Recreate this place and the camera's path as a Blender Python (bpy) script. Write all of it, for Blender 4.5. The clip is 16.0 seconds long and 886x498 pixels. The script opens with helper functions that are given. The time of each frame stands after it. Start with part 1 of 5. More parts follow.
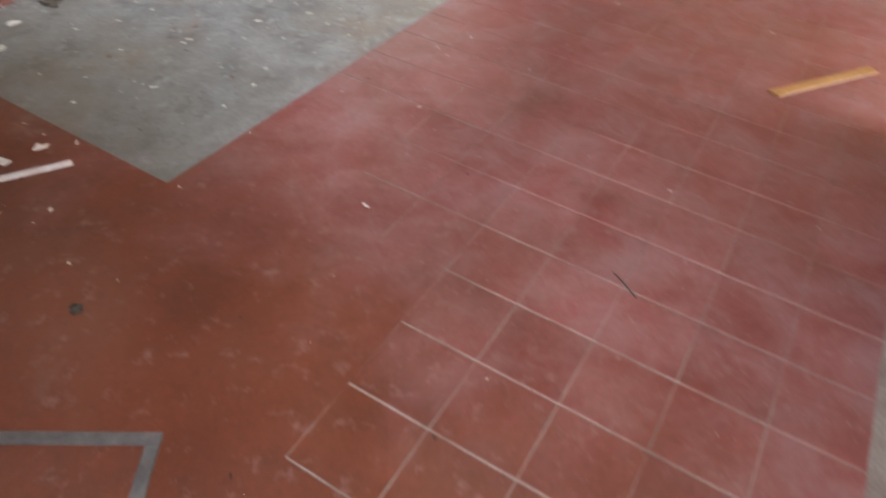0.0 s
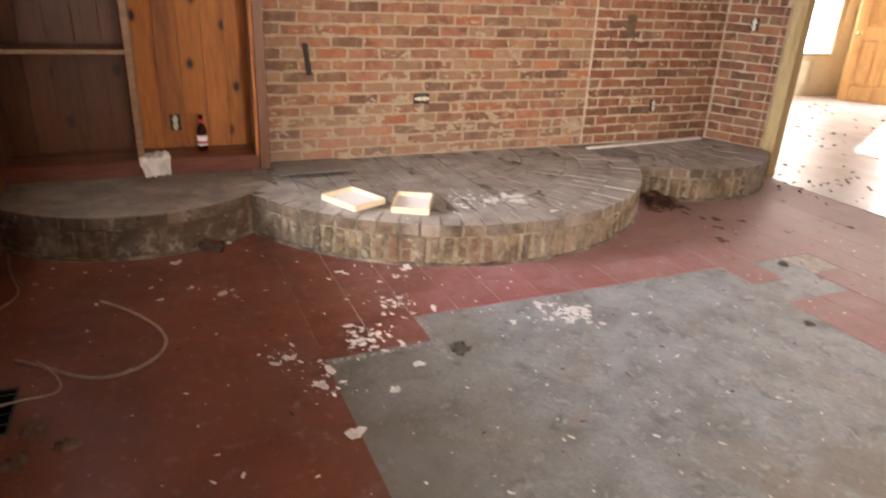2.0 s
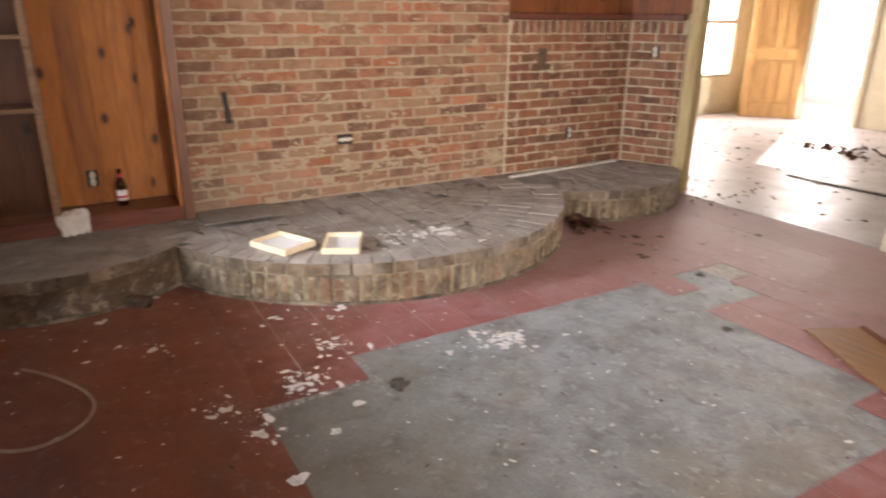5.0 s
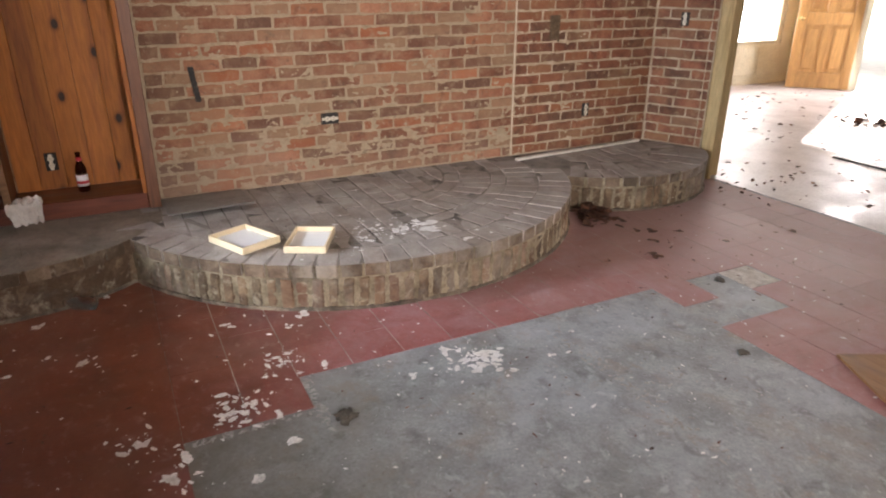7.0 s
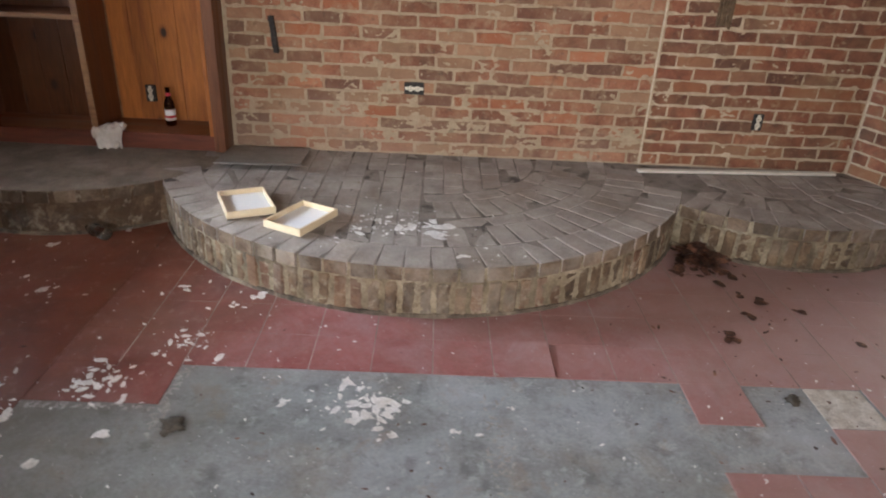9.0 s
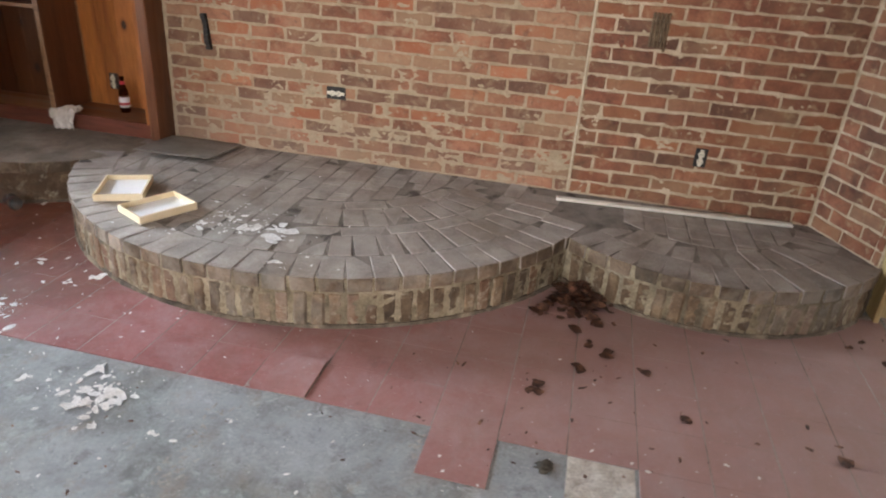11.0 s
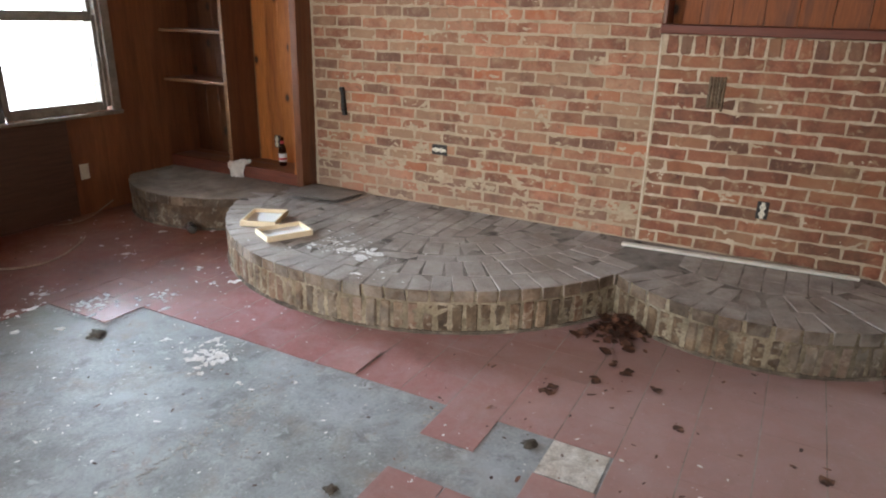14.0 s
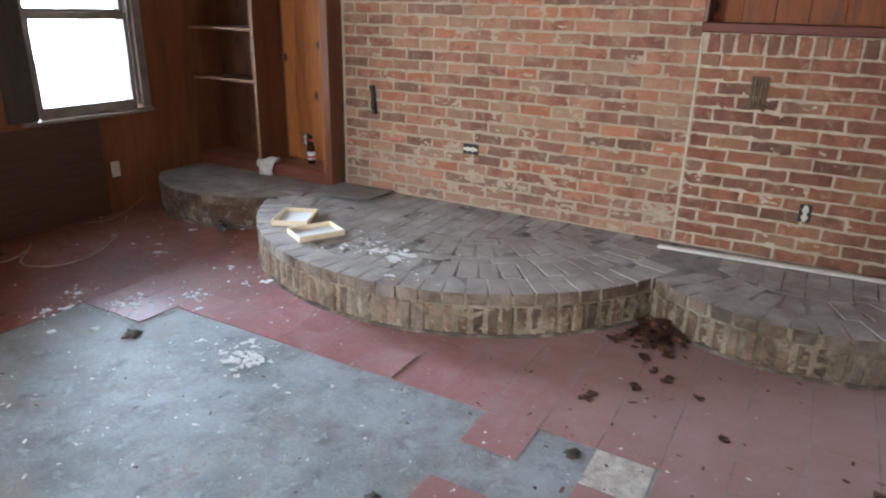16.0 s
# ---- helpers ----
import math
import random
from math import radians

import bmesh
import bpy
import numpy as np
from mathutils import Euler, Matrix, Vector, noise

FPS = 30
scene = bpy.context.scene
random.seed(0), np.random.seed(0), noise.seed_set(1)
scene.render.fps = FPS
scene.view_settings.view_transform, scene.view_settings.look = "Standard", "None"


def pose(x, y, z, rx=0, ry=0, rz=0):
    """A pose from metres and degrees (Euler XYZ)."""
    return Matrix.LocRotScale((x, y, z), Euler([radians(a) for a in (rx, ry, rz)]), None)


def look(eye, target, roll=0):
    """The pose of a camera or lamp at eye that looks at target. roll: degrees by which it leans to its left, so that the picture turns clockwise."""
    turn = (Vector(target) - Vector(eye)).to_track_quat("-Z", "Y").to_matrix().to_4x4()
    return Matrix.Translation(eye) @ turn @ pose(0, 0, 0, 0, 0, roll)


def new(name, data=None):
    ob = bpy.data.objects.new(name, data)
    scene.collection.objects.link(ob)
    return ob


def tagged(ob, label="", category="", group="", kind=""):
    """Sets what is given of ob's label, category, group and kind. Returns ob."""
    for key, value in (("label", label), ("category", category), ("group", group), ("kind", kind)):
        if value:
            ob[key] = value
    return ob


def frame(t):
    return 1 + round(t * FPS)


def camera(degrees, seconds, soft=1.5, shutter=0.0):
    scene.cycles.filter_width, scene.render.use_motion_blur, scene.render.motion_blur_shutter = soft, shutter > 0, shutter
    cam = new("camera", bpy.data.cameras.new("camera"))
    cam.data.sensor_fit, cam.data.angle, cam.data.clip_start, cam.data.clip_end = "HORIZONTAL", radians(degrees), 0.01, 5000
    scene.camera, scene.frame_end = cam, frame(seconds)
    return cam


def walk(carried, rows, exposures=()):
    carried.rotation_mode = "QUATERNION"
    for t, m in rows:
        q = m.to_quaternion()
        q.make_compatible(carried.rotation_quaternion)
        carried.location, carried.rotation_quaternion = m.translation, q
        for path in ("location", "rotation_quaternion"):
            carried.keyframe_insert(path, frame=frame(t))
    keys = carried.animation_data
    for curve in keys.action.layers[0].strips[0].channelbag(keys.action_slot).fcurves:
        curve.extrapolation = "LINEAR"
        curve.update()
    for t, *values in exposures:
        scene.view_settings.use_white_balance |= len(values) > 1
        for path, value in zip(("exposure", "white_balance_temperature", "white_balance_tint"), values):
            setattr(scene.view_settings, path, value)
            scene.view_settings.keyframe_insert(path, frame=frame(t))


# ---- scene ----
cam = camera(67.5, 16.0, soft=2.0, shutter=0.5)
PATH = [
    (0, (0.19, 0.306, 1.293), (-0.453, 1.59, -0.099), 6.1),
    (0.5, (0.035, 0.459, 1.348), (-0.894, 1.653, 0.04), 4.4),
    (1, (-0.182, 0.561, 1.406), (-1.424, 1.663, 0.291), 3.2),
    (1.5, (-0.293, 0.662, 1.433), (-1.801, 1.603, 0.515), 3.3),
    (2, (-0.327, 0.736, 1.428), (-2.012, 1.5, 0.669), 2.9),
    (2.5, (-0.332, 0.745, 1.431), (-2.072, 1.435, 0.727), 1.5),
    (3, (-0.337, 0.737, 1.438), (-2.092, 1.41, 0.754), 1.5),
    (3.5, (-0.331, 0.745, 1.449), (-2.094, 1.427, 0.795), 0.8),
    (4, (-0.329, 0.744, 1.449), (-2.085, 1.454, 0.806), 0.6),
    (4.5, (-0.304, 0.743, 1.46), (-2.044, 1.487, 0.812), 0.0),
    (5, (-0.271, 0.743, 1.458), (-1.904, 1.689, 0.797), 0.5),
    (5.2, (-0.263, 0.741, 1.46), (-1.858, 1.749, 0.796), 0.4),
    (7.3, (-0.564, 1.397, 1.48), (-2.245, 2.143, 0.695), -0.3),
    (7.5, (-0.577, 1.52, 1.486), (-2.281, 2.192, 0.684), -0.6),
    (8, (-0.601, 1.867, 1.497), (-2.384, 2.234, 0.667), 0.8),
    (8.5, (-0.726, 2.24, 1.494), (-2.525, 2.421, 0.64), 2.0),
    (9, (-0.792, 2.613, 1.495), (-2.589, 2.655, 0.619), 3.0),
    (9.5, (-0.842, 2.978, 1.511), (-2.624, 2.835, 0.614), 2.4),
    (10, (-1.017, 3.337, 1.535), (-2.803, 3.147, 0.654), 3.5),
    (10.2, (-1.076, 3.465, 1.524), (-2.856, 3.273, 0.634), 2.9),
    (12.3, (-0.919, 4.439, 1.513), (-2.602, 3.65, 0.775), 6.0),
    (12.5, (-0.88, 4.495, 1.517), (-2.54, 3.651, 0.787), 4.4),
    (13, (-0.734, 4.588, 1.512), (-2.382, 3.691, 0.819), 2.8),
    (13.5, (-0.7, 4.628, 1.519), (-2.351, 3.73, 0.836), 1.7),
    (14, (-0.698, 4.641, 1.517), (-2.364, 3.76, 0.848), 1.5),
    (14.5, (-0.684, 4.64, 1.511), (-2.358, 3.773, 0.841), 1.7),
    (15, (-0.672, 4.638, 1.517), (-2.339, 3.761, 0.843), 1.6),
    (15.5, (-0.657, 4.617, 1.522), (-2.317, 3.744, 0.826), 1.7),
    (16, (-0.697, 4.533, 1.534), (-2.334, 3.611, 0.85), 1.4),
]
walk(cam, [(t, look(eye, target, roll)) for t, eye, target, roll in PATH], [(0.0, 0.46, 6300, 13), (1.0, 0.46, 7000, 19), (3.0, 0.24, 7300, 22), (5.0, 0.25, 6850, 18), (7.4, -0.02, 6500, 17), (9.0, -0.06, 6250, 14), (10.0, 0.12, 6300, 13), (12.5, 0.24, 6050, 11), (14.5, 0.25, 5850, 9), (16.0, 0.26, 5450, 8)])

# ---------------------------------------------------------------- world, sun, window light, added fill light
SUN_DIR = Vector((-0.40, 0.78, 0.44)).normalized()      # towards the sun, beyond the far doorway
world = bpy.data.worlds.new("sky")
scene.world = world
world.use_nodes = True
wn = world.node_tree
sky = wn.nodes.new("ShaderNodeTexSky")
sky.sky_type, sky.sun_disc = "NISHITA", False
sky.sun_elevation = math.asin(SUN_DIR.z)
sky.sun_rotation = math.atan2(SUN_DIR.x, SUN_DIR.y)
wn.nodes["Background"].inputs["Strength"].default_value = 0.12
wn.links.new(sky.outputs["Color"], wn.nodes["Background"].inputs["Color"])
sun = new("sun", bpy.data.lights.new("sun", "SUN"))
sun.data.energy, sun.data.angle, sun.data.color = 4.0, radians(0.5), (1.0, 0.93, 0.82)
sun.matrix_world = look((0, 0, 0), -SUN_DIR)


def area_lamp(name, eye, target, w, h, power, color):
    ob = new(name, bpy.data.lights.new(name, "AREA"))
    ob.data.shape, ob.data.size, ob.data.size_y = "RECTANGLE", w, h
    ob.data.energy, ob.data.color = power, color
    ob.matrix_world = look(eye, target)
    return ob


area_lamp("left_window_light", (-4.0, -1.8, 1.42), (-3.4, 3.0, 0.7), 1.4, 0.9, 560, (0.82, 0.93, 1.0))
# Three fills from unseen openings, added to brighten the brick wall and floor.
area_lamp("side_window_light", (2.6, 1.62, 1.7), (-4.6, 2.5, 0.3), 0.6, 0.9, 225, (1.0, 0.96, 0.89))
area_lamp("back_window_light", (2.96, 4.15, 1.5), (-3.0, 3.5, 1.7), 2.2, 1.2, 85, (1.0, 0.95, 0.87))
area_lamp("entrance_light", (-0.06, -0.14, 1.15), (0.0, 1.3, 0.0), 0.55, 1.6, 38, (0.94, 0.97, 1.0))
area_lamp("far_door_light", (-6.1, 10.66, 1.1), (-5.6, 6.0, 0.4), 0.75, 1.9, 52, (1.0, 0.96, 0.90))
area_lamp("far_window_light", (-7.5, 9.4, 1.35), (-3.0, 8.0, 0.5), 1.5, 1.5, 46, (1.0, 0.97, 0.92))


# ---------------------------------------------------------------- materials
def nodes_of(name):
    m = bpy.data.materials.new(name)
    m.use_nodes = True
    nt = m.node_tree
    return m, nt, nt.nodes["Principled BSDF"]


def add(nt, kind, **values):
    n = nt.nodes.new(kind)
    for k, v in values.items():
        if k in n.inputs:
            n.inputs[k].default_value = v
    return n


def noise_node(nt, vec, scale, detail=5.0, rough=0.6, distortion=0.0):
    n = add(nt, "ShaderNodeTexNoise", Scale=scale, Detail=detail, Roughness=rough, Distortion=distortion)
    nt.links.new(vec, n.inputs["Vector"])
    return n.outputs["Fac"]


def ramp_node(nt, fac, stops):
    r = nt.nodes.new("ShaderNodeValToRGB")
    e = r.color_ramp.elements
    while len(e) < len(stops):
        e.new(0.5)
    for el, (p, c) in zip(e, stops):
        el.position, el.color = p, (*c, 1) if len(c) == 3 else c
    nt.links.new(fac, r.inputs["Fac"])
    return r.outputs["Color"]


def mix_node(nt, fac, a, b, blend="MIX"):
    m = nt.nodes.new("ShaderNodeMix")
    m.data_type, m.blend_type = "RGBA", blend
    for sock, v in ((m.inputs[0], fac), (m.inputs[6], a), (m.inputs[7], b)):
        if isinstance(v, (int, float)):
            sock.default_value = v
        elif isinstance(v, tuple):
            sock.default_value = (*v, 1)
        else:
            nt.links.new(v, sock)
    return m.outputs[2]


def place_node(nt, stretch=(1, 1, 1), turn=0.0):
    g = nt.nodes.new("ShaderNodeNewGeometry")
    m = nt.nodes.new("ShaderNodeMapping")
    m.inputs["Scale"].default_value = stretch
    m.inputs["Rotation"].default_value = (0, 0, turn)
    nt.links.new(g.outputs["Position"], m.inputs["Vector"])
    return m.outputs["Vector"]


def grey(v):
    return (v, v, v)


def surface(name, stops, scale=6.0, rough=(0.6, 0.9), bump=0.3, fine=60.0, stretch=(1, 1, 1), vary=0.0, island=0.0,
            layers=(), metallic=0.0, coat=0.0, grain=0.25, spec=0.5, distance=0.004, distortion=0.3, odd=()):
    """stops: colours over a broad noise; layers: (colour, scale, from, to, strength) of stains or dust over it;
    odd: (colour, factor, from, to, strength) tints some of the pieces as a whole."""
    m, nt, bsdf = nodes_of(name)
    vec = place_node(nt, stretch)
    broad = noise_node(nt, vec, scale, 6.0, 0.62, distortion)
    small = noise_node(nt, vec, fine, 4.0, 0.7)
    lo, hi = 0.32, 0.68
    col = ramp_node(nt, broad, [(lo + (hi - lo) * p, c) for p, c in stops])
    tint = ramp_node(nt, small, [(0.25, grey(1 - grain)), (0.75, grey(1 + grain))])
    col = mix_node(nt, 1.0, col, tint, "MULTIPLY")
    for amount, kind, out in ((vary, "ShaderNodeObjectInfo", "Random"), (island, "ShaderNodeNewGeometry", "Random Per Island")):
        if amount:
            src = nt.nodes.new(kind).outputs[out]
            r = ramp_node(nt, src, [(0.0, grey(1 - amount)), (0.5, (1.0, 1 - 0.15 * amount, 1 - 0.2 * amount)), (1.0, (1 + amount, 1 + 0.8 * amount, 1 + 0.75 * amount))])
            col = mix_node(nt, 1.0, col, r, "MULTIPLY")
    for color, factor, a, b, strength in odd:
        spread = add(nt, "ShaderNodeMath")
        spread.operation = "MULTIPLY"
        spread.inputs[1].default_value = factor
        nt.links.new(nt.nodes.new("ShaderNodeObjectInfo").outputs["Random"], spread.inputs[0])
        part_of = add(nt, "ShaderNodeMath")
        part_of.operation = "FRACT"
        nt.links.new(spread.outputs[0], part_of.inputs[0])
        col = mix_node(nt, ramp_node(nt, part_of.outputs[0], [(a, grey(0.0)), (b, grey(strength))]), col, color)
    for color, s, a, b, strength in layers:
        f = ramp_node(nt, noise_node(nt, vec, s, 8.0, 0.68, 0.4), [(a, grey(0.0)), (b, grey(strength))])
        col = mix_node(nt, f, col, color)
    nt.links.new(col, bsdf.inputs["Base Color"])
    rr = ramp_node(nt, noise_node(nt, vec, scale * 2.3, 5.0), [(0.3, grey(rough[0])), (0.7, grey(rough[1]))])
    nt.links.new(rr, bsdf.inputs["Roughness"])
    bsdf.inputs["Metallic"].default_value = metallic
    bsdf.inputs["Specular IOR Level"].default_value = spec
    bsdf.inputs["Coat Weight"].default_value = coat
    if bump:
        b1 = add(nt, "ShaderNodeBump", Strength=bump, Distance=distance)
        b2 = add(nt, "ShaderNodeBump", Strength=bump * 0.7, Distance=distance * 2.5)
        nt.links.new(small, b1.inputs["Height"])
        nt.links.new(broad, b2.inputs["Height"])
        nt.links.new(b1.outputs["Normal"], b2.inputs["Normal"])
        nt.links.new(b2.outputs["Normal"], bsdf.inputs["Normal"])
    return m


def wood(name, light, dark, along="z", ring=9.0, knots=0.0, rough=(0.35, 0.6), vary=0.12, coat=0.0, flat=""):
    """Sawn pine: long grain along one axis, and dark knots."""
    m, nt, bsdf = nodes_of(name)
    st = {"x": (0.09, 1, 1), "y": (1, 0.09, 1), "z": (1, 1, 0.09)}[along]
    g = nt.nodes.new("ShaderNodeNewGeometry")
    oi = nt.nodes.new("ShaderNodeObjectInfo")
    shift = nt.nodes.new("ShaderNodeVectorMath")
    shift.operation = "MULTIPLY_ADD"
    comb = nt.nodes.new("ShaderNodeCombineXYZ")
    for k in range(3):
        nt.links.new(oi.outputs["Random"], comb.inputs[k])
    nt.links.new(comb.outputs["Vector"], shift.inputs[0])
    shift.inputs[1].default_value = (13.0, 17.0, 11.0)
    nt.links.new(g.outputs["Position"], shift.inputs[2])
    mp = nt.nodes.new("ShaderNodeMapping")
    mp.inputs["Scale"].default_value = st
    nt.links.new(shift.outputs["Vector"], mp.inputs["Vector"])
    vec = mp.outputs["Vector"]
    n1 = noise_node(nt, vec, ring, 3.0, 0.5, 1.2)
    n2 = noise_node(nt, vec, ring * 9, 4.0, 0.7)
    col = ramp_node(nt, n1, [(0.3, dark), (0.5, light), (0.7, tuple(0.82 * a + 0.18 * b for a, b in zip(light, dark)))])
    tint = ramp_node(nt, n2, [(0.3, grey(0.72)), (0.7, grey(1.15))])
    col = mix_node(nt, 1.0, col, tint, "MULTIPLY")
    r = ramp_node(nt, oi.outputs["Random"], [(0.0, grey(1 - vary)), (1.0, grey(1 + vary))])
    col = mix_node(nt, 1.0, col, r, "MULTIPLY")
    if knots:
        sep = nt.nodes.new("ShaderNodeSeparateXYZ")
        flatten = nt.nodes.new("ShaderNodeCombineXYZ")
        nt.links.new(shift.outputs["Vector"], sep.inputs["Vector"])
        pair = [ax for ax in "xyz" if ax != flat]
        for k, ax in enumerate(pair):
            squeeze = add(nt, "ShaderNodeMath")
            squeeze.operation = "MULTIPLY"
            squeeze.inputs[1].default_value = 0.62 if ax == along else 1.0
            nt.links.new(sep.outputs["XYZ".index(ax.upper())], squeeze.inputs[0])
            nt.links.new(squeeze.outputs[0], flatten.inputs[k])
        v = add(nt, "ShaderNodeTexVoronoi")
        v.voronoi_dimensions = "2D"
        v.inputs["Scale"].default_value = knots
        nt.links.new(flatten.outputs["Vector"], v.inputs["Vector"])
        halo = ramp_node(nt, v.outputs["Distance"], [(0.06, grey(0.8)), (0.14, grey(0.0))])
        col = mix_node(nt, halo, col, tuple(0.55 * c for c in dark))
        core = ramp_node(nt, v.outputs["Distance"], [(0.055, grey(0.95)), (0.078, grey(0.0))])
        col = mix_node(nt, core, col, (0.03, 0.012, 0.006))
    nt.links.new(col, bsdf.inputs["Base Color"])
    rr = ramp_node(nt, n1, [(0.3, grey(rough[0])), (0.7, grey(rough[1]))])
    nt.links.new(rr, bsdf.inputs["Roughness"])
    bsdf.inputs["Coat Weight"].default_value = coat
    b = add(nt, "ShaderNodeBump", Strength=0.25, Distance=0.002)
    nt.links.new(n2, b.inputs["Height"])
    nt.links.new(b.outputs["Normal"], bsdf.inputs["Normal"])
    return m


M = {}
M["brick"] = surface("brick", [(0, (0.105, 0.040, 0.026)), (0.45, (0.205, 0.079, 0.044)), (1, (0.30, 0.128, 0.070))], 7, (0.8, 0.95), 0.8, 90,
                     vary=0.28, odd=[((0.10, 0.058, 0.040), 7.3, 0.72, 0.98, 0.6), ((0.33, 0.135, 0.060), 13.7, 0.74, 0.95, 0.55), ((0.27, 0.17, 0.10), 29.1, 0.80, 0.98, 0.45)],
                     layers=[((0.33, 0.215, 0.115), 4, 0.46, 0.70, 0.35), ((0.42, 0.31, 0.18), 17, 0.56, 0.68, 0.55), ((0.05, 0.035, 0.025), 6, 0.58, 0.74, 0.5)])
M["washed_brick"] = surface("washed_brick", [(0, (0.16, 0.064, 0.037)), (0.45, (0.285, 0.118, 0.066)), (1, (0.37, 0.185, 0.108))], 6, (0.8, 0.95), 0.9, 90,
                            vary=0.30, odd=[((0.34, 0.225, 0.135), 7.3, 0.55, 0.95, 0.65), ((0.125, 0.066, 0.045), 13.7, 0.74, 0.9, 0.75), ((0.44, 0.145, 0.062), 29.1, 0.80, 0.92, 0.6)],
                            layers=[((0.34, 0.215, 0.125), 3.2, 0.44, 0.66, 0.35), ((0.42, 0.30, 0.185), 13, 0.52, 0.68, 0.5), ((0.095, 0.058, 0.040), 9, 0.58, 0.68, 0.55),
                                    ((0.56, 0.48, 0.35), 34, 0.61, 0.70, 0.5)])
M["brick_rest"] = surface("brick_rest", [(0, (0.15, 0.058, 0.031)), (0.45, (0.285, 0.118, 0.058)), (1, (0.38, 0.185, 0.092))], 6, (0.8, 0.95), 0.9, 90,
                          island=0.38, layers=[((0.38, 0.26, 0.145), 3.2, 0.42, 0.66, 0.5), ((0.45, 0.335, 0.20), 15, 0.50, 0.64, 0.6), ((0.085, 0.055, 0.037), 9, 0.58, 0.68, 0.5)])
M["mortar"] = surface("mortar", [(0, (0.32, 0.245, 0.158)), (0.5, (0.43, 0.335, 0.225)), (1, (0.55, 0.45, 0.32))], 9, (0.85, 0.97), 1.0, 120,
                      layers=[((0.50, 0.41, 0.27), 4, 0.55, 0.75, 0.4), ((0.27, 0.135, 0.07), 9, 0.50, 0.64, 0.65), ((0.12, 0.085, 0.055), 22, 0.60, 0.70, 0.6)])
M["pale_mortar"] = surface("pale_mortar", [(0, (0.36, 0.275, 0.18)), (0.5, (0.47, 0.37, 0.255)), (1, (0.57, 0.47, 0.345))], 9, (0.85, 0.97), 0.9, 120,
                           layers=[((0.24, 0.16, 0.09), 7, 0.56, 0.72, 0.5), ((0.13, 0.09, 0.055), 24, 0.62, 0.72, 0.5)])
# Hearth tops paler, faces darker: dust, plus the fall of light in the colour.
M["hearth_brick"] = surface("hearth_brick", [(0, (0.21, 0.178, 0.155)), (0.5, (0.32, 0.280, 0.250)), (1, (0.43, 0.39, 0.357))], 6, (0.50, 0.78), 0.9, 80,
                            vary=0.10, odd=[((0.25, 0.19, 0.155), 7.3, 0.6, 0.95, 0.4)],
                            layers=[((0.43, 0.41, 0.39), 2.5, 0.46, 0.72, 0.5), ((0.23, 0.18, 0.135), 2.2, 0.50, 0.72, 0.5), ((0.10, 0.078, 0.06), 8, 0.6, 0.75, 0.55),
                                    ((0.48, 0.46, 0.44), 28, 0.60, 0.72, 0.3)])
# Left lobe's top: browner brick, with its shade also put into the colour.
M["shaded_brown_top"] = surface("shaded_brown_top", [(0, (0.135, 0.105, 0.078)), (0.5, (0.20, 0.16, 0.122)), (1, (0.28, 0.23, 0.18))], 5, (0.6, 0.85), 0.8, 80,
                         vary=0.08, layers=[((0.34, 0.30, 0.25), 2.5, 0.52, 0.72, 0.4), ((0.09, 0.068, 0.05), 7, 0.58, 0.74, 0.5)])
M["hearth_face"] = surface("hearth_face", [(0, (0.07, 0.048, 0.030)), (0.5, (0.14, 0.098, 0.060)), (1, (0.25, 0.185, 0.115))], 9, (0.8, 0.95), 1.0, 80,
                           vary=0.35, odd=[((0.19, 0.085, 0.05), 7.3, 0.7, 0.95, 0.5)],
                           layers=[((0.44, 0.41, 0.35), 1.3, 0.52, 0.64, 0.35), ((0.48, 0.43, 0.33), 11, 0.54, 0.66, 0.65), ((0.05, 0.04, 0.03), 6, 0.54, 0.70, 0.55)])
M["hearth_mortar"] = surface("hearth_mortar", [(0, (0.07, 0.058, 0.048)), (0.4, (0.20, 0.172, 0.15)), (1, (0.30, 0.265, 0.238))], 5, (0.85, 1.0), 1.0, 120,
                             layers=[((0.03, 0.024, 0.02), 7, 0.56, 0.63, 0.75)])
M["face_mortar"] = surface("face_mortar", [(0, (0.17, 0.135, 0.085)), (0.5, (0.29, 0.24, 0.16)), (1, (0.43, 0.37, 0.27))], 6, (0.9, 1.0), 1.0, 90,
                           layers=[((0.07, 0.055, 0.04), 3.2, 0.46, 0.64, 0.8), ((0.10, 0.076, 0.048), 16, 0.52, 0.64, 0.7)])
M["concrete"] = surface("concrete", [(0, (0.20, 0.21, 0.213)), (0.5, (0.285, 0.302, 0.314)), (1, (0.365, 0.387, 0.405))], 5.0, (0.46, 0.68), 0.4, 80,
                        layers=[((0.27, 0.222, 0.165), 1.3, 0.5, 0.64, 0.65), ((0.42, 0.455, 0.50), 2.4, 0.50, 0.64, 0.5), ((0.105, 0.108, 0.10), 7, 0.55, 0.66, 0.55),
                                ((0.50, 0.53, 0.56), 14, 0.57, 0.66, 0.55), ((0.30, 0.24, 0.19), 5.5, 0.57, 0.66, 0.5), ((0.10, 0.10, 0.098), 34, 0.60, 0.70, 0.5),
                                ((0.66, 0.67, 0.69), 48, 0.63, 0.69, 0.55)], distance=0.002, grain=0.24, distortion=0.25)



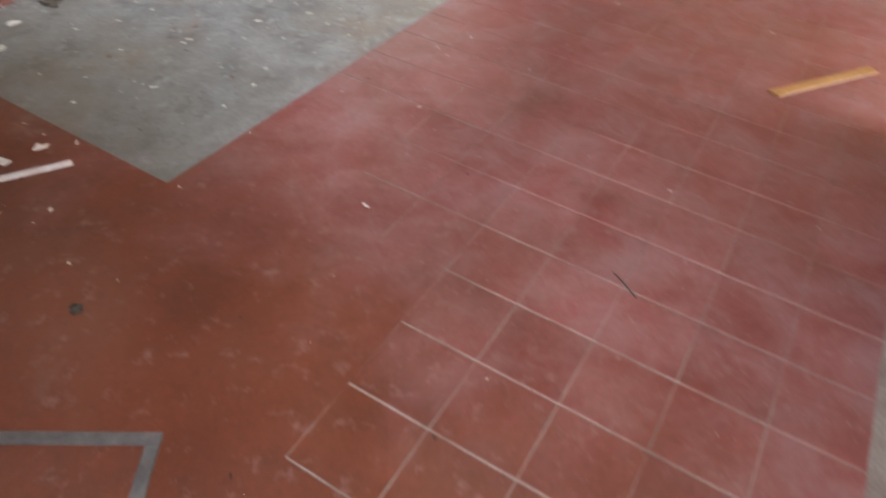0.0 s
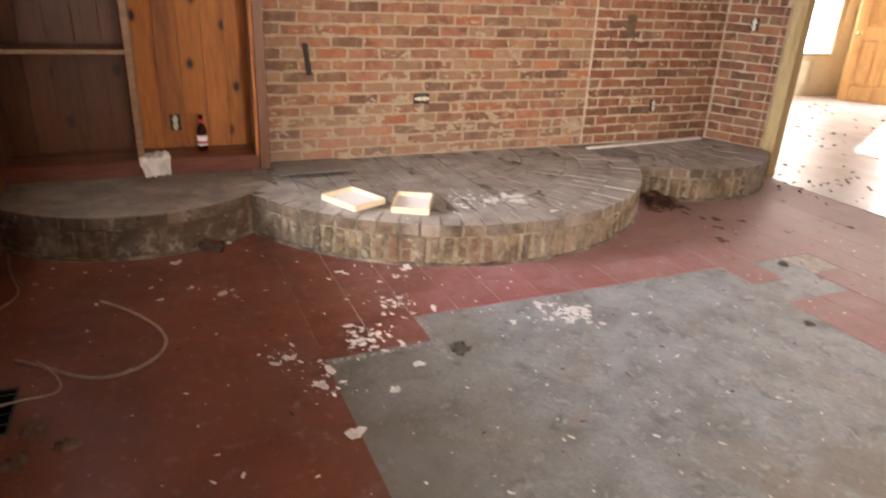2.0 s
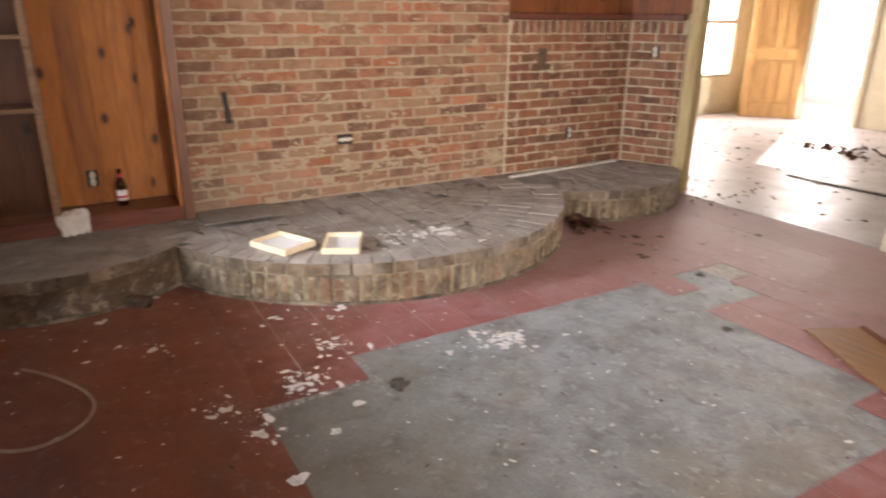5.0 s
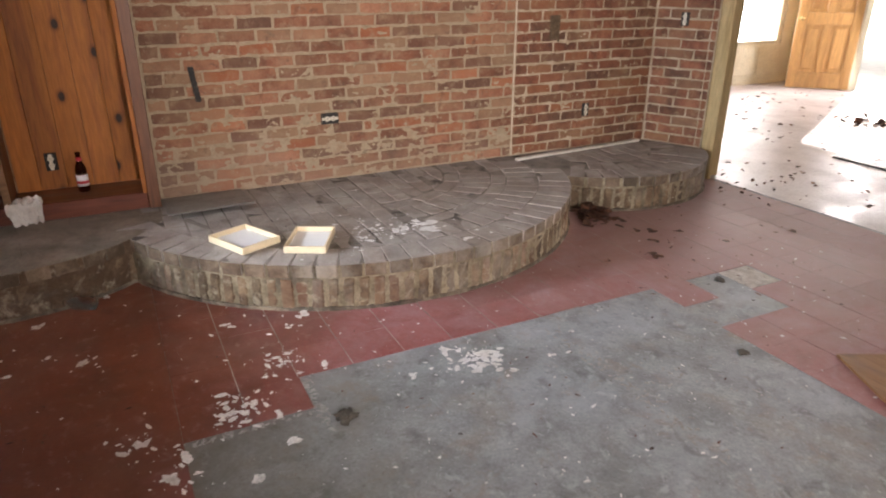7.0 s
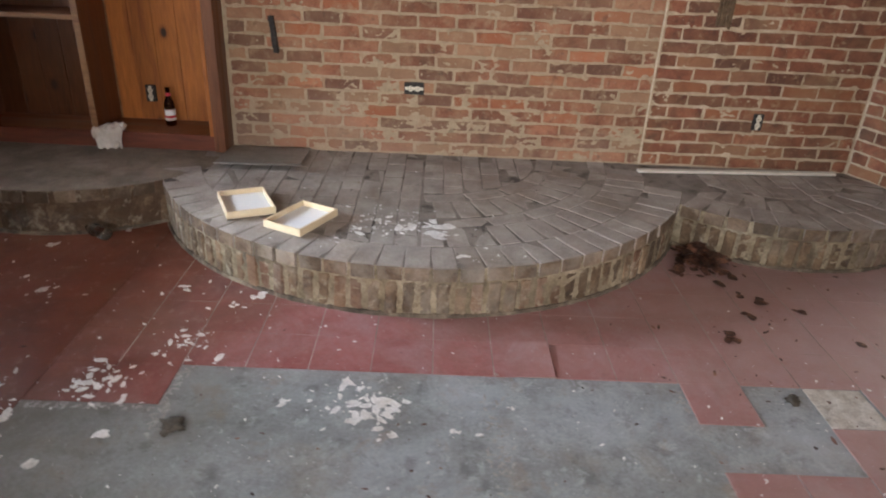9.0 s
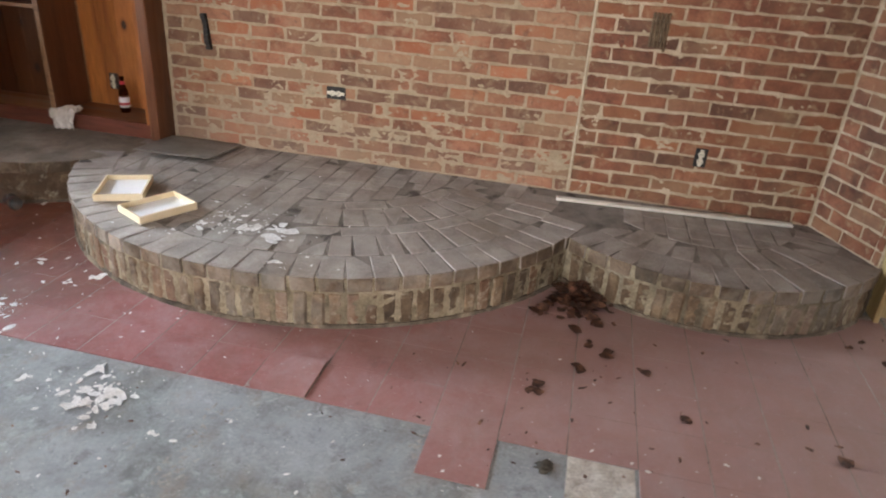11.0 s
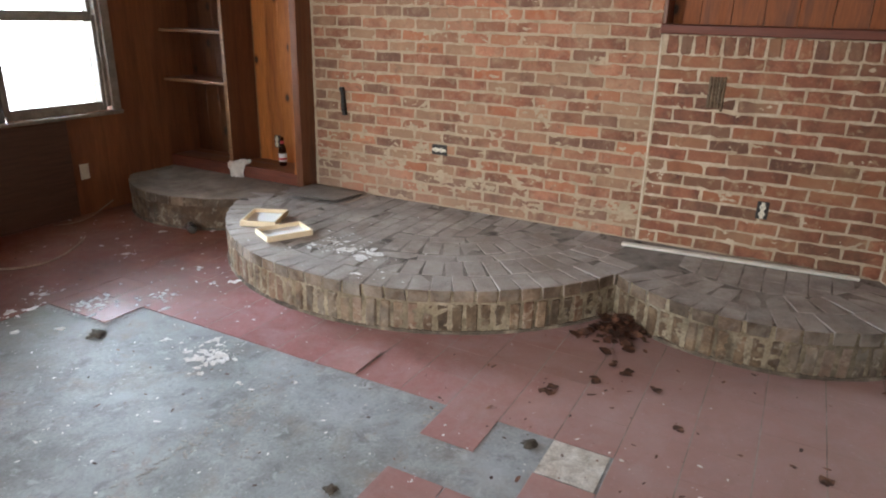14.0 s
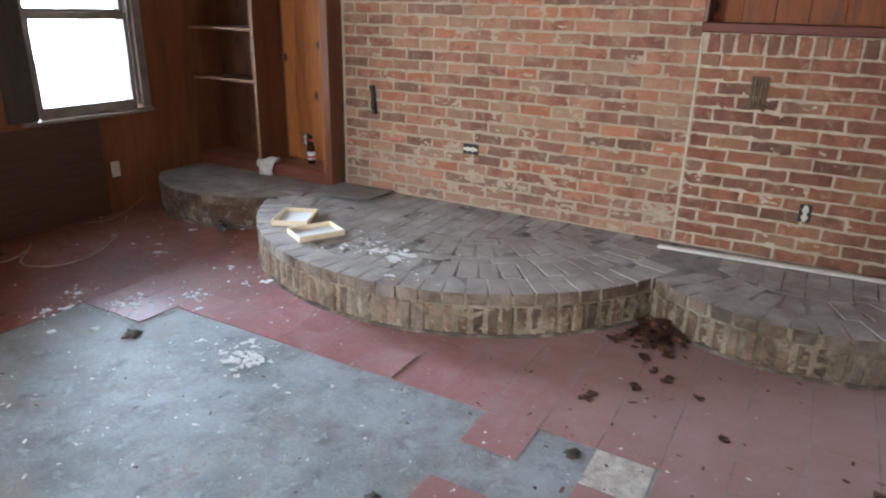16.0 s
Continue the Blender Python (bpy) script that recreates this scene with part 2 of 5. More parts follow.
def fading_tint(m, color, direction, start, end, strength):
    """A tint that fades along one direction with a cloudy outline."""
    nt = m.node_tree
    bsdf = nt.nodes["Principled BSDF"]
    before = bsdf.inputs["Base Color"].links[0].from_socket
    vec = place_node(nt)
    dot = nt.nodes.new("ShaderNodeVectorMath")
    dot.operation = "DOT_PRODUCT"
    dot.inputs[1].default_value = direction
    nt.links.new(vec, dot.inputs[0])
    mr = nt.nodes.new("ShaderNodeMapRange")
    for k, v in ((1, start), (2, end), (3, 0.75), (4, -0.35)):
        mr.inputs[k].default_value = v
    nt.links.new(dot.outputs["Value"], mr.inputs[0])
    both = nt.nodes.new("ShaderNodeMath")
    nt.links.new(mr.outputs[0], both.inputs[0])
    nt.links.new(noise_node(nt, vec, 2.4, 8.0, 0.66, 0.5), both.inputs[1])
    f = ramp_node(nt, both.outputs[0], [(0.45, grey(0.0)), (1.0, grey(strength))])
    nt.links.new(mix_node(nt, f, before, color), bsdf.inputs["Base Color"])


# greyish dust over the low brick courses
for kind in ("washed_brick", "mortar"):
    fading_tint(M[kind], (0.35, 0.27, 0.21), (0.0, 0.12, 1.0), 0.15, 1.15, 0.4)
# slab tinted darker towards the window wall
fading_tint(M["concrete"], (0.125, 0.108, 0.075), (0.12, 1.0, 0.0), 0.75, 2.3, 0.62)


def worn_red(name, vary=0.0, rough=(0.3, 0.55)):
    """Red-brown flooring under a paler film, part foot-worn dust, part sheen put in the colour, that thickens away from
    the window wall.
    """
    m, nt, bsdf = nodes_of(name)
    vec = place_node(nt)
    broad, mid, small = noise_node(nt, vec, 2.2, 6.0), noise_node(nt, vec, 4.5, 7.0, 0.65, 0.5), noise_node(nt, vec, 60.0, 4.0)
    base = ramp_node(nt, broad, [(0.34, (0.115, 0.032, 0.016)), (0.5, (0.165, 0.044, 0.021)), (0.66, (0.205, 0.059, 0.029))])
    # The film's mauve pink carries some reflected sky as plain colour.
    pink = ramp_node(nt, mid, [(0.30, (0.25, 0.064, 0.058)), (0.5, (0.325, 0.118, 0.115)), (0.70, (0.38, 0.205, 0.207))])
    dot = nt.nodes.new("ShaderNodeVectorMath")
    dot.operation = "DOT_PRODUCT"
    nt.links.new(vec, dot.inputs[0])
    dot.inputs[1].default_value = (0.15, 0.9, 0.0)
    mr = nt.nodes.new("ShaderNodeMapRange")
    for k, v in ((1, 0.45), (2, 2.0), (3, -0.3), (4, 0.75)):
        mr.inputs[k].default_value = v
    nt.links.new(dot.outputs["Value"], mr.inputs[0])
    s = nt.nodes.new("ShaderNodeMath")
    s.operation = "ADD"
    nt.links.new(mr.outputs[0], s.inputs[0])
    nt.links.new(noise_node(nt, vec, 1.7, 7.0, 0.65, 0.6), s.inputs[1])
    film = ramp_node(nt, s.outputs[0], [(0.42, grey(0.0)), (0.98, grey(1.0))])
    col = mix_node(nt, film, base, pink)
    col = mix_node(nt, 1.0, col, ramp_node(nt, small, [(0.3, grey(0.9)), (0.7, grey(1.08))]), "MULTIPLY")
    if vary:
        oi = nt.nodes.new("ShaderNodeObjectInfo")
        col = mix_node(nt, 1.0, col, ramp_node(nt, oi.outputs["Random"], [(0.0, grey(1 - vary)), (1.0, grey(1 + vary))]), "MULTIPLY")
    col = mix_node(nt, ramp_node(nt, noise_node(nt, vec, 3.4, 8.0, 0.7), [(0.58, grey(0.0)), (0.78, grey(0.6))]), col, (0.055, 0.024, 0.017))
    brown = ramp_node(nt, noise_node(nt, vec, 1.3, 8.0, 0.7, 0.8), [(0.48, grey(0.0)), (0.70, grey(0.5))])
    col = mix_node(nt, brown, col, (0.17, 0.085, 0.058))
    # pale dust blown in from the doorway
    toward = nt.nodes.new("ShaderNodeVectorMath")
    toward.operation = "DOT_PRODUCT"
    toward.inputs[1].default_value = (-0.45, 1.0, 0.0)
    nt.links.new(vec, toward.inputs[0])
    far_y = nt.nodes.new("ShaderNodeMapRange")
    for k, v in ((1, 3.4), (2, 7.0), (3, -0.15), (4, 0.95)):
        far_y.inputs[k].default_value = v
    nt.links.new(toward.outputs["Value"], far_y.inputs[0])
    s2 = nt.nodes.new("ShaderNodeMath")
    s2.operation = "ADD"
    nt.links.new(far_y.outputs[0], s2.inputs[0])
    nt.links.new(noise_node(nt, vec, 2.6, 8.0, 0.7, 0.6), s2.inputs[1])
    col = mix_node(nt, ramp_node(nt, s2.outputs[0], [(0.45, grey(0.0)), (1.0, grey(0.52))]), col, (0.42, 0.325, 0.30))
    scuff = ramp_node(nt, noise_node(nt, vec, 17.0, 6.0, 0.7), [(0.56, grey(0.0)), (0.70, grey(0.38))])
    col = mix_node(nt, scuff, col, (0.36, 0.24, 0.225))
    bloom = ramp_node(nt, noise_node(nt, vec, 5.5, 9.0, 0.7, 0.8), [(0.48, grey(0.0)), (0.68, grey(0.3))])
    col = mix_node(nt, mix_node(nt, 1.0, bloom, film, "MULTIPLY"), col, (0.40, 0.30, 0.315))
    specks = ramp_node(nt, noise_node(nt, vec, 46.0, 6.0, 0.75), [(0.62, grey(0.0)), (0.70, grey(0.65))])
    col = mix_node(nt, mix_node(nt, 1.0, specks, film, "MULTIPLY"), col, (0.60, 0.55, 0.54))
    nt.links.new(col, bsdf.inputs["Base Color"])
    nt.links.new(ramp_node(nt, mid, [(0.3, grey(rough[0])), (0.7, grey(rough[1]))]), bsdf.inputs["Roughness"])
    bp = add(nt, "ShaderNodeBump", Strength=0.25, Distance=0.002)
    nt.links.new(small, bp.inputs["Height"])
    nt.links.new(bp.outputs["Normal"], bsdf.inputs["Normal"])
    return m


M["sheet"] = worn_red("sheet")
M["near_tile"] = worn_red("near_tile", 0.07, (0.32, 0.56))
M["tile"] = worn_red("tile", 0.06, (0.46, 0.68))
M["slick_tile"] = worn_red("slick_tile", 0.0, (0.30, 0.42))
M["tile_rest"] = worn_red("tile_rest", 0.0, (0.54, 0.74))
M["grout"] = surface("grout", [(0, (0.17, 0.12, 0.10)), (0.5, (0.30, 0.25, 0.225)), (1, (0.46, 0.41, 0.38))], 3, (0.8, 0.95), 0.5, 90)
M["far_floor"] = surface("far_floor", [(0, (0.33, 0.285, 0.28)), (0.5, (0.43, 0.38, 0.375)), (1, (0.52, 0.47, 0.465))], 1.6, (0.3, 0.55), 0.15, 40,
                         layers=[((0.24, 0.20, 0.18), 5, 0.6, 0.75, 0.6)])
M["pine"] = wood("pine", (0.44, 0.150, 0.028), (0.27, 0.078, 0.014), "z", 10, knots=4.2, flat="x", rough=(0.58, 0.75))
# Darker copy of pine: the left bay's shade is put into its colour.
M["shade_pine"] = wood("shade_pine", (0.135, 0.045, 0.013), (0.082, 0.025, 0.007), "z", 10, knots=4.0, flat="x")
M["dark_pine"] = wood("dark_pine", (0.17, 0.062, 0.025), (0.085, 0.028, 0.012), "z", 9, coat=0.1)
M["dark_pine_y"] = wood("dark_pine_y", (0.20, 0.072, 0.03), (0.10, 0.034, 0.016), "y", 9)
M["red_wood"] = wood("red_wood", (0.15, 0.040, 0.020), (0.075, 0.019, 0.011), "y", 8, rough=(0.55, 0.75))
M["shelf_edge"] = wood("shelf_edge", (0.29, 0.155, 0.075), (0.18, 0.085, 0.038), "y", 10)
M["panel_wall"] = wood("panel_wall", (0.28, 0.105, 0.042), (0.19, 0.066, 0.026), "z", 4)
M["dark_panel"] = wood("dark_panel", (0.085, 0.042, 0.026), (0.05, 0.024, 0.015), "x", 5)
M["yellow_trim"] = wood("yellow_trim", (0.62, 0.47, 0.24), (0.46, 0.32, 0.14), "z", 10)
M["pale_trim"] = wood("pale_trim", (0.74, 0.66, 0.50), (0.60, 0.50, 0.34), "z", 10)
M["door_wood"] = wood("door_wood", (0.62, 0.36, 0.14), (0.48, 0.25, 0.085), "z", 8, coat=0.2)
M["plywood"] = wood("plywood", (0.50, 0.28, 0.11), (0.36, 0.18, 0.06), "z", 4, knots=2.4, flat="y")
M["recess_pine"] = wood("recess_pine", (0.26, 0.078, 0.020), (0.13, 0.035, 0.010), "z", 10, knots=4.2, flat="x", rough=(0.6, 0.8))
M["board"] = wood("board", (0.31, 0.155, 0.062), (0.19, 0.085, 0.030), "x", 8, knots=2.5, flat="z")
M["window_paint"] = surface("window_paint", [(0, (0.20, 0.17, 0.14)), (1, (0.30, 0.26, 0.21))], 12, (0.5, 0.8), 0.4, 70, layers=[((0.45, 0.42, 0.38), 20, 0.58, 0.7, 0.5)])
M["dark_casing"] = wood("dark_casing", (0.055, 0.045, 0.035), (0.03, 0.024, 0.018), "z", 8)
M["cream_wall"] = surface("cream_wall", [(0, (0.66, 0.58, 0.42)), (1, (0.76, 0.69, 0.53))], 3, (0.7, 0.9), 0.3, 50)
M["plaster"] = surface("plaster", [(0, (0.22, 0.165, 0.115)), (1, (0.30, 0.235, 0.17))], 2, (0.8, 0.95), 0.3, 40)
M["ceiling"] = surface("ceiling_paint", [(0, (0.34, 0.31, 0.265)), (1, (0.42, 0.385, 0.335))], 1.5, (0.85, 0.95), 0.3, 60)
M["earth"] = surface("earth", [(0, (0.36, 0.33, 0.26)), (0.5, (0.46, 0.43, 0.36)), (1, (0.56, 0.53, 0.46))], 0.8, (0.9, 1.0), 0.4, 8)


def glow(name, color, strength):
    m, nt, bsdf = nodes_of(name)
    bsdf.inputs["Base Color"].default_value = (*color, 1)
    bsdf.inputs["Emission Color"].default_value = (*color, 1)
    bsdf.inputs["Emission Strength"].default_value = strength
    return m


M["daylight"] = glow("daylight", (0.95, 0.98, 1.0), 3.0)
M["far_daylight"] = glow("far_daylight", (1.0, 0.98, 0.95), 8.0)


def glass(name, color=(1, 1, 1), rough=0.02):
    m, nt, bsdf = nodes_of(name)
    bsdf.inputs["Base Color"].default_value = (*color, 1)
    bsdf.inputs["Transmission Weight"].default_value = 1.0
    bsdf.inputs["Roughness"].default_value = rough
    bsdf.inputs["IOR"].default_value = 1.45
    return m


M["pane"] = glass("pane")

# ---------------------------------------------------------------- mesh helpers
rng = random.Random(7)


def mesh_of(bm, name, smooth=False):
    me = bpy.data.meshes.new(name)
    bm.normal_update()
    bm.to_mesh(me)
    bm.free()
    if smooth:
        me.polygons.foreach_set("use_smooth", [True] * len(me.polygons))
    return me


def part(name, bm, material, parent=None, label="", smooth=False):
    me = mesh_of(bm, name, smooth)
    me.materials.append(material)
    ob = new(name, me)
    ob.parent = parent
    return tagged(ob, label)


def thing(name, m, label, category, group="", kind=""):
    ob = new(name)
    ob.empty_display_size = 0.1
    ob.matrix_world = m
    return tagged(ob, label, category, group, kind)


def structure(name, bm, material, label="", category="", smooth=False):
    return tagged(part(name, bm, material, None, "", smooth), label, category, "", "structure")


def add_box(bm, x0, x1, y0, y1, z0, z1, bevel=0.0, m=None):
    ret = bmesh.ops.create_cube(bm, size=1.0)
    vs = ret["verts"]
    c = Vector(((x0 + x1) / 2, (y0 + y1) / 2, (z0 + z1) / 2))
    for v in vs:
        v.co = Vector((v.co.x * (x1 - x0), v.co.y * (y1 - y0), v.co.z * (z1 - z0))) + c
    if bevel:
        es = list({e for v in vs for e in v.link_edges})
        out = bmesh.ops.bevel(bm, geom=es, offset=bevel, segments=1, affect="EDGES", profile=0.5)
        vs = list({v for f in out["faces"] for v in f.verts} | {v for v in vs if v.is_valid})
    if m is not None:
        for v in vs:
            v.co = m @ v.co
    return vs


def box(x0, x1, y0, y1, z0, z1, bevel=0.0, m=None):
    bm = bmesh.new()
    add_box(bm, x0, x1, y0, y1, z0, z1, bevel, m)
    return bm


def boxes(*specs):
    bm = bmesh.new()
    for s in specs:
        add_box(bm, *s)
    return bm


def lathe(profile, n=20):
    """A turned shape from (radius, height) pairs."""
    bm = bmesh.new()
    rings = []
    for r, z in profile:
        rings.append([bm.verts.new((r * math.cos(2 * math.pi * k / n), r * math.sin(2 * math.pi * k / n), z)) for k in range(n)])
    for a, b in zip(rings, rings[1:]):
        for k in range(n):
            bm.faces.new((a[k], a[(k + 1) % n], b[(k + 1) % n], b[k]))
    bm.faces.new(list(reversed(rings[0])))
    bm.faces.new(rings[-1])
    return bm


def tube(points, radius, n=8):
    """A round cable along a smooth line."""
    cu = bpy.data.curves.new("line", "CURVE")
    cu.dimensions, cu.bevel_depth, cu.bevel_resolution, cu.resolution_u, cu.use_fill_caps = "3D", radius, 2, 8, True
    sp = cu.splines.new("NURBS")
    sp.points.add(len(points) - 1)
    for p, co in zip(sp.points, points):
        p.co = (*co, 1)
    sp.use_endpoint_u, sp.order_u = True, 4
    ob = bpy.data.objects.new("line", cu)
    me = bpy.data.meshes.new_from_object(ob)
    bm = bmesh.new()
    bm.from_mesh(me)
    bpy.data.objects.remove(ob)
    bpy.data.curves.remove(cu)
    return bm


# ---------------------------------------------------------------- the large structure
WX = -4.69           # face of the brick wall
LY = -0.05           # face of the window wall
PY = 5.42            # partition to the far room
CEIL = 2.5
PIER_A, PIER_B = Vector((-4.69, 5.16, 0)), Vector((-4.24, 5.36, 0))    # the canted brick return

# floor: bare slab, one sheet under both rooms
slab = bmesh.new()
add_box(slab, -7.75, 3.15, -0.25, 10.95, -0.18, -0.004)
floor = structure("floor", slab, M["concrete"], "worn grey concrete slab with stains and specks", "floor")

# left wall with its window opening
WIN_X0, WIN_X1, WIN_Z0, WIN_Z1 = -4.05, -3.24, 0.755, 2.06
# Gap from x -0.35 to 0.58: unseen, added for the start fill.
structure("wall_left", boxes((-5.1, WIN_X0, LY - 0.16, LY, 0, CEIL), (WIN_X1, -0.35, LY - 0.16, LY, 0, CEIL), (0.58, 0.92, LY - 0.16, LY, 0, CEIL), (-0.35, 0.58, LY - 0.16, LY, 2.06, CEIL),
                             (WIN_X0, WIN_X1, LY - 0.16, LY, 0, WIN_Z0), (WIN_X0, WIN_X1, LY - 0.16, LY, WIN_Z1, CEIL)),
          M["panel_wall"], "brown wood-panelled wall with a window", "wall")
# unseen walls behind the walker: a light-blocking return, and an added wide window
structure("wall_return", boxes((0.8, 0.92, LY, 1.48, 0, CEIL), (0.8, 0.92, 2.45, 3.1, 0, CEIL), (0.8, 0.92, 1.48, 2.45, 0, 0.95), (0.8, 0.92, 1.48, 2.45, 2.1, CEIL), (0.92, 3.0, 2.78, 2.9, 0, CEIL)), M["plaster"], "plain unseen wall with an opening, added to shape the light", "wall")
structure("wall_back", boxes((3.0, 3.15, 2.78, 3.0, 0, CEIL), (3.0, 3.15, 5.3, 10.7, 0, CEIL), (3.0, 3.15, 3.0, 5.3, 0, 0.85), (3.0, 3.15, 3.0, 5.3, 2.15, CEIL)),
          M["plaster"], "plain unseen wall with an added wide opening for fill light", "wall")
structure("ceiling", boxes((-7.8, 3.15, -0.21, 10.9, CEIL, CEIL + 0.12)), M["ceiling"], "plain dull beige ceiling", "ceiling")
# partition to the far room: panelled part beside the opening, a dark doorway in it, header over all
structure("partition", boxes((-2.36, -1.92, PY, PY + 0.11, 0, CEIL), (-1.08, 3.0, PY, PY + 0.11, 0, CEIL),
                             (-1.92, -1.08, PY, PY + 0.11, 2.05, CEIL), (-4.2, -2.36, PY, PY + 0.11, 2.12, CEIL)),
          M["plywood"], "knotty plywood-panelled partition wall", "wall")
# Near-black walls put the darkness of the opening into the colour.
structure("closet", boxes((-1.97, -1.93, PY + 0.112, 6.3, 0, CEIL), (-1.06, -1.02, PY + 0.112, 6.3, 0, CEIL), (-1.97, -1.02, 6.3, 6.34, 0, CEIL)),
          M["dark_casing"], "closet walls coloured near black for the doorway's shade", "wall")
# far room shell
structure("wall_far", boxes((-7.75, -6.55, 10.7, 10.84, 0, CEIL), (-5.7, 3.15, 10.7, 10.84, 0, CEIL), (-6.55, -5.7, 10.7, 10.84, 2.06, CEIL)),
          M["cream_wall"], "cream painted wall with an open doorway", "wall")
structure("wall_far_side", boxes((-7.74, -7.6, 5.4, 8.55, 0, CEIL), (-7.74, -7.6, 10.45, 10.7, 0, CEIL), (-7.74, -7.6, 8.55, 10.45, 0, 0.58), (-7.74, -7.6, 8.55, 10.45, 2.05, CEIL)),
          M["cream_wall"], "cream panelled wall under a wide window", "wall")
structure("wall_far_near", boxes((-7.74, -4.27, 5.50, 5.60, 0, CEIL)), M["cream_wall"], "cream wall behind the brick pier", "wall")
far = structure("far_floor", boxes((-7.6, 3.0, 5.435, 10.7, -0.0035, 0.0)), M["far_floor"], "dusty pale floor of the next room", "floor")

# Unseen backing, added to stop daylight leaking through the board gaps.
structure("wall_outer", boxes((-5.2, -5.02, -0.21, 5.5, 0, CEIL)), M["plaster"], "plain unseen backing wall behind the brick, added against light leaks", "wall")

# outdoors
structure("ground", boxes((-60, 60, -60, 80, -0.6, -0.2)), M["earth"], "dry sunlit ground outside", "ground")
structure("backdrop", boxes((-9, 2, -3.2, -3.1, -0.2, 3.3)), M["daylight"], "bright hazy daylight beyond the window", "backdrop")
structure("backdrop", boxes((-9.3, -9.2, 5, 13.5, -0.2, 3.2)), M["far_daylight"], "bright hazy daylight beyond the far window", "backdrop")
structure("backdrop", boxes((-14, 3, 19.0, 19.1, -0.2, 3.2)), M["far_daylight"], "bright hazy daylight beyond the doorway", "backdrop")

# ---------------------------------------------------------------- brick wall
CO, LEN, Z0 = 0.0735, 0.216, 0.235


def smear(y, z):
    """How far mortar was smeared over the bricks: more on the older stretch and low down."""
    older = 1.0 if y < 3.87 else 0.0
    n = noise.fractal(Vector((y * 7, z * 11, 3.1)), 1.0, 2.0, 4)
    rag = noise.fractal(Vector((y * 26, z * 44, 1.0)), 1.0, 2.0, 3)
    low = max(0.0, 1.0 - (z - 0.24) / 0.7)
    return older * (0.0045 + 0.0048 * max(-0.30, n + 0.0 + 0.46 * low) + 0.0040 * rag) + (1 - older) * (0.0068 + 0.0030 * n + 0.0034 * rag)


def mortar_wall(name, y0, y1, z1, ny, material, label):
    """A wall of mortar with an uneven face, to take the bricks."""
    bm = bmesh.new()
    nz = int((z1 - 0.02) / 0.0075)
    grid = []
    for j in range(nz + 1):
        z = 0.02 + (z1 - 0.02) * j / nz
        row = []
        for i in range(ny + 1):
            y = y0 + (y1 - y0) * i / ny
            row.append(bm.verts.new((WX - 0.004 + smear(y, z) + 0.0012 * noise.noise(Vector((i * 0.9, j * 0.9, 0))), y, z)))
        grid.append(row)
    for j in range(nz):
        for i in range(ny):
            bm.faces.new((grid[j][i], grid[j][i + 1], grid[j + 1][i + 1], grid[j + 1][i]))
    add_box(bm, WX - 0.2, WX - 0.012, y0 + 0.004, y1, 0, z1)
    return structure(name, bm, material, label, "wall", smooth=True)


brick_wall = mortar_wall("wall_brick", 1.40, 3.868, CEIL, 420, M["mortar"], "old red brick wall washed with smeared tan mortar")
low_wall = mortar_wall("wall_brick_low", 3.8685, 5.19, 1.44, 190, M["pale_mortar"], "lower dark red brick wall with pale raked joints")


def brick_mesh(length, height, depth, seed, worn=0.0055, kind="brick"):
    """One worn brick, its face towards +x, its middle at the wall's face."""
    r = random.Random(seed)
    bm = box(-depth, 0.0, -length / 2, length / 2, -height / 2, height / 2)
    long_edges = [e for e in bm.edges if abs(e.verts[0].co.y - e.verts[1].co.y) > length * 0.5]
    bmesh.ops.subdivide_edges(bm, edges=long_edges, cuts=3)
    for v in bm.verts:
        v.co += Vector((r.uniform(-0.0015, 0.0015), r.uniform(-worn, worn) * 0.8, r.uniform(-worn, worn) * 0.7))
    edge = [e for e in bm.edges if all(v.co.x > -0.01 for v in e.verts) and len(e.link_faces) == 2 and e.calc_face_angle() > 0.6]
    bmesh.ops.bevel(bm, geom=edge, offset=0.004, segments=1, affect="EDGES")
    me = mesh_of(bm, "brick")
    me.materials.append(M[kind])
    return me


FULL = [brick_mesh(LEN - 0.014, CO - 0.014, 0.03, k) for k in range(10)]
HALF = [brick_mesh(LEN / 2 - 0.014, CO - 0.014, 0.03, 20 + k) for k in range(4)]
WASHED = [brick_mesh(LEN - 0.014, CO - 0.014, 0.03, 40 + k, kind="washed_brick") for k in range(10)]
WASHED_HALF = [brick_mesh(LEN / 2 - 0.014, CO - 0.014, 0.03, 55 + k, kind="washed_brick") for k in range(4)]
CAPS = [brick_mesh(CO - 0.014, 0.094, 0.03, 30 + k) for k in range(4)]
rest = bmesh.new()
brick_rng = random.Random(11)


def lay(me, m, keep):
    if keep:
        ob = new("brick", me)
        ob.parent = keep
        ob.matrix_world = m
    else:
        tmp = me.copy()
        tmp.transform(m)
        rest.from_mesh(tmp)
        bpy.data.meshes.remove(tmp)


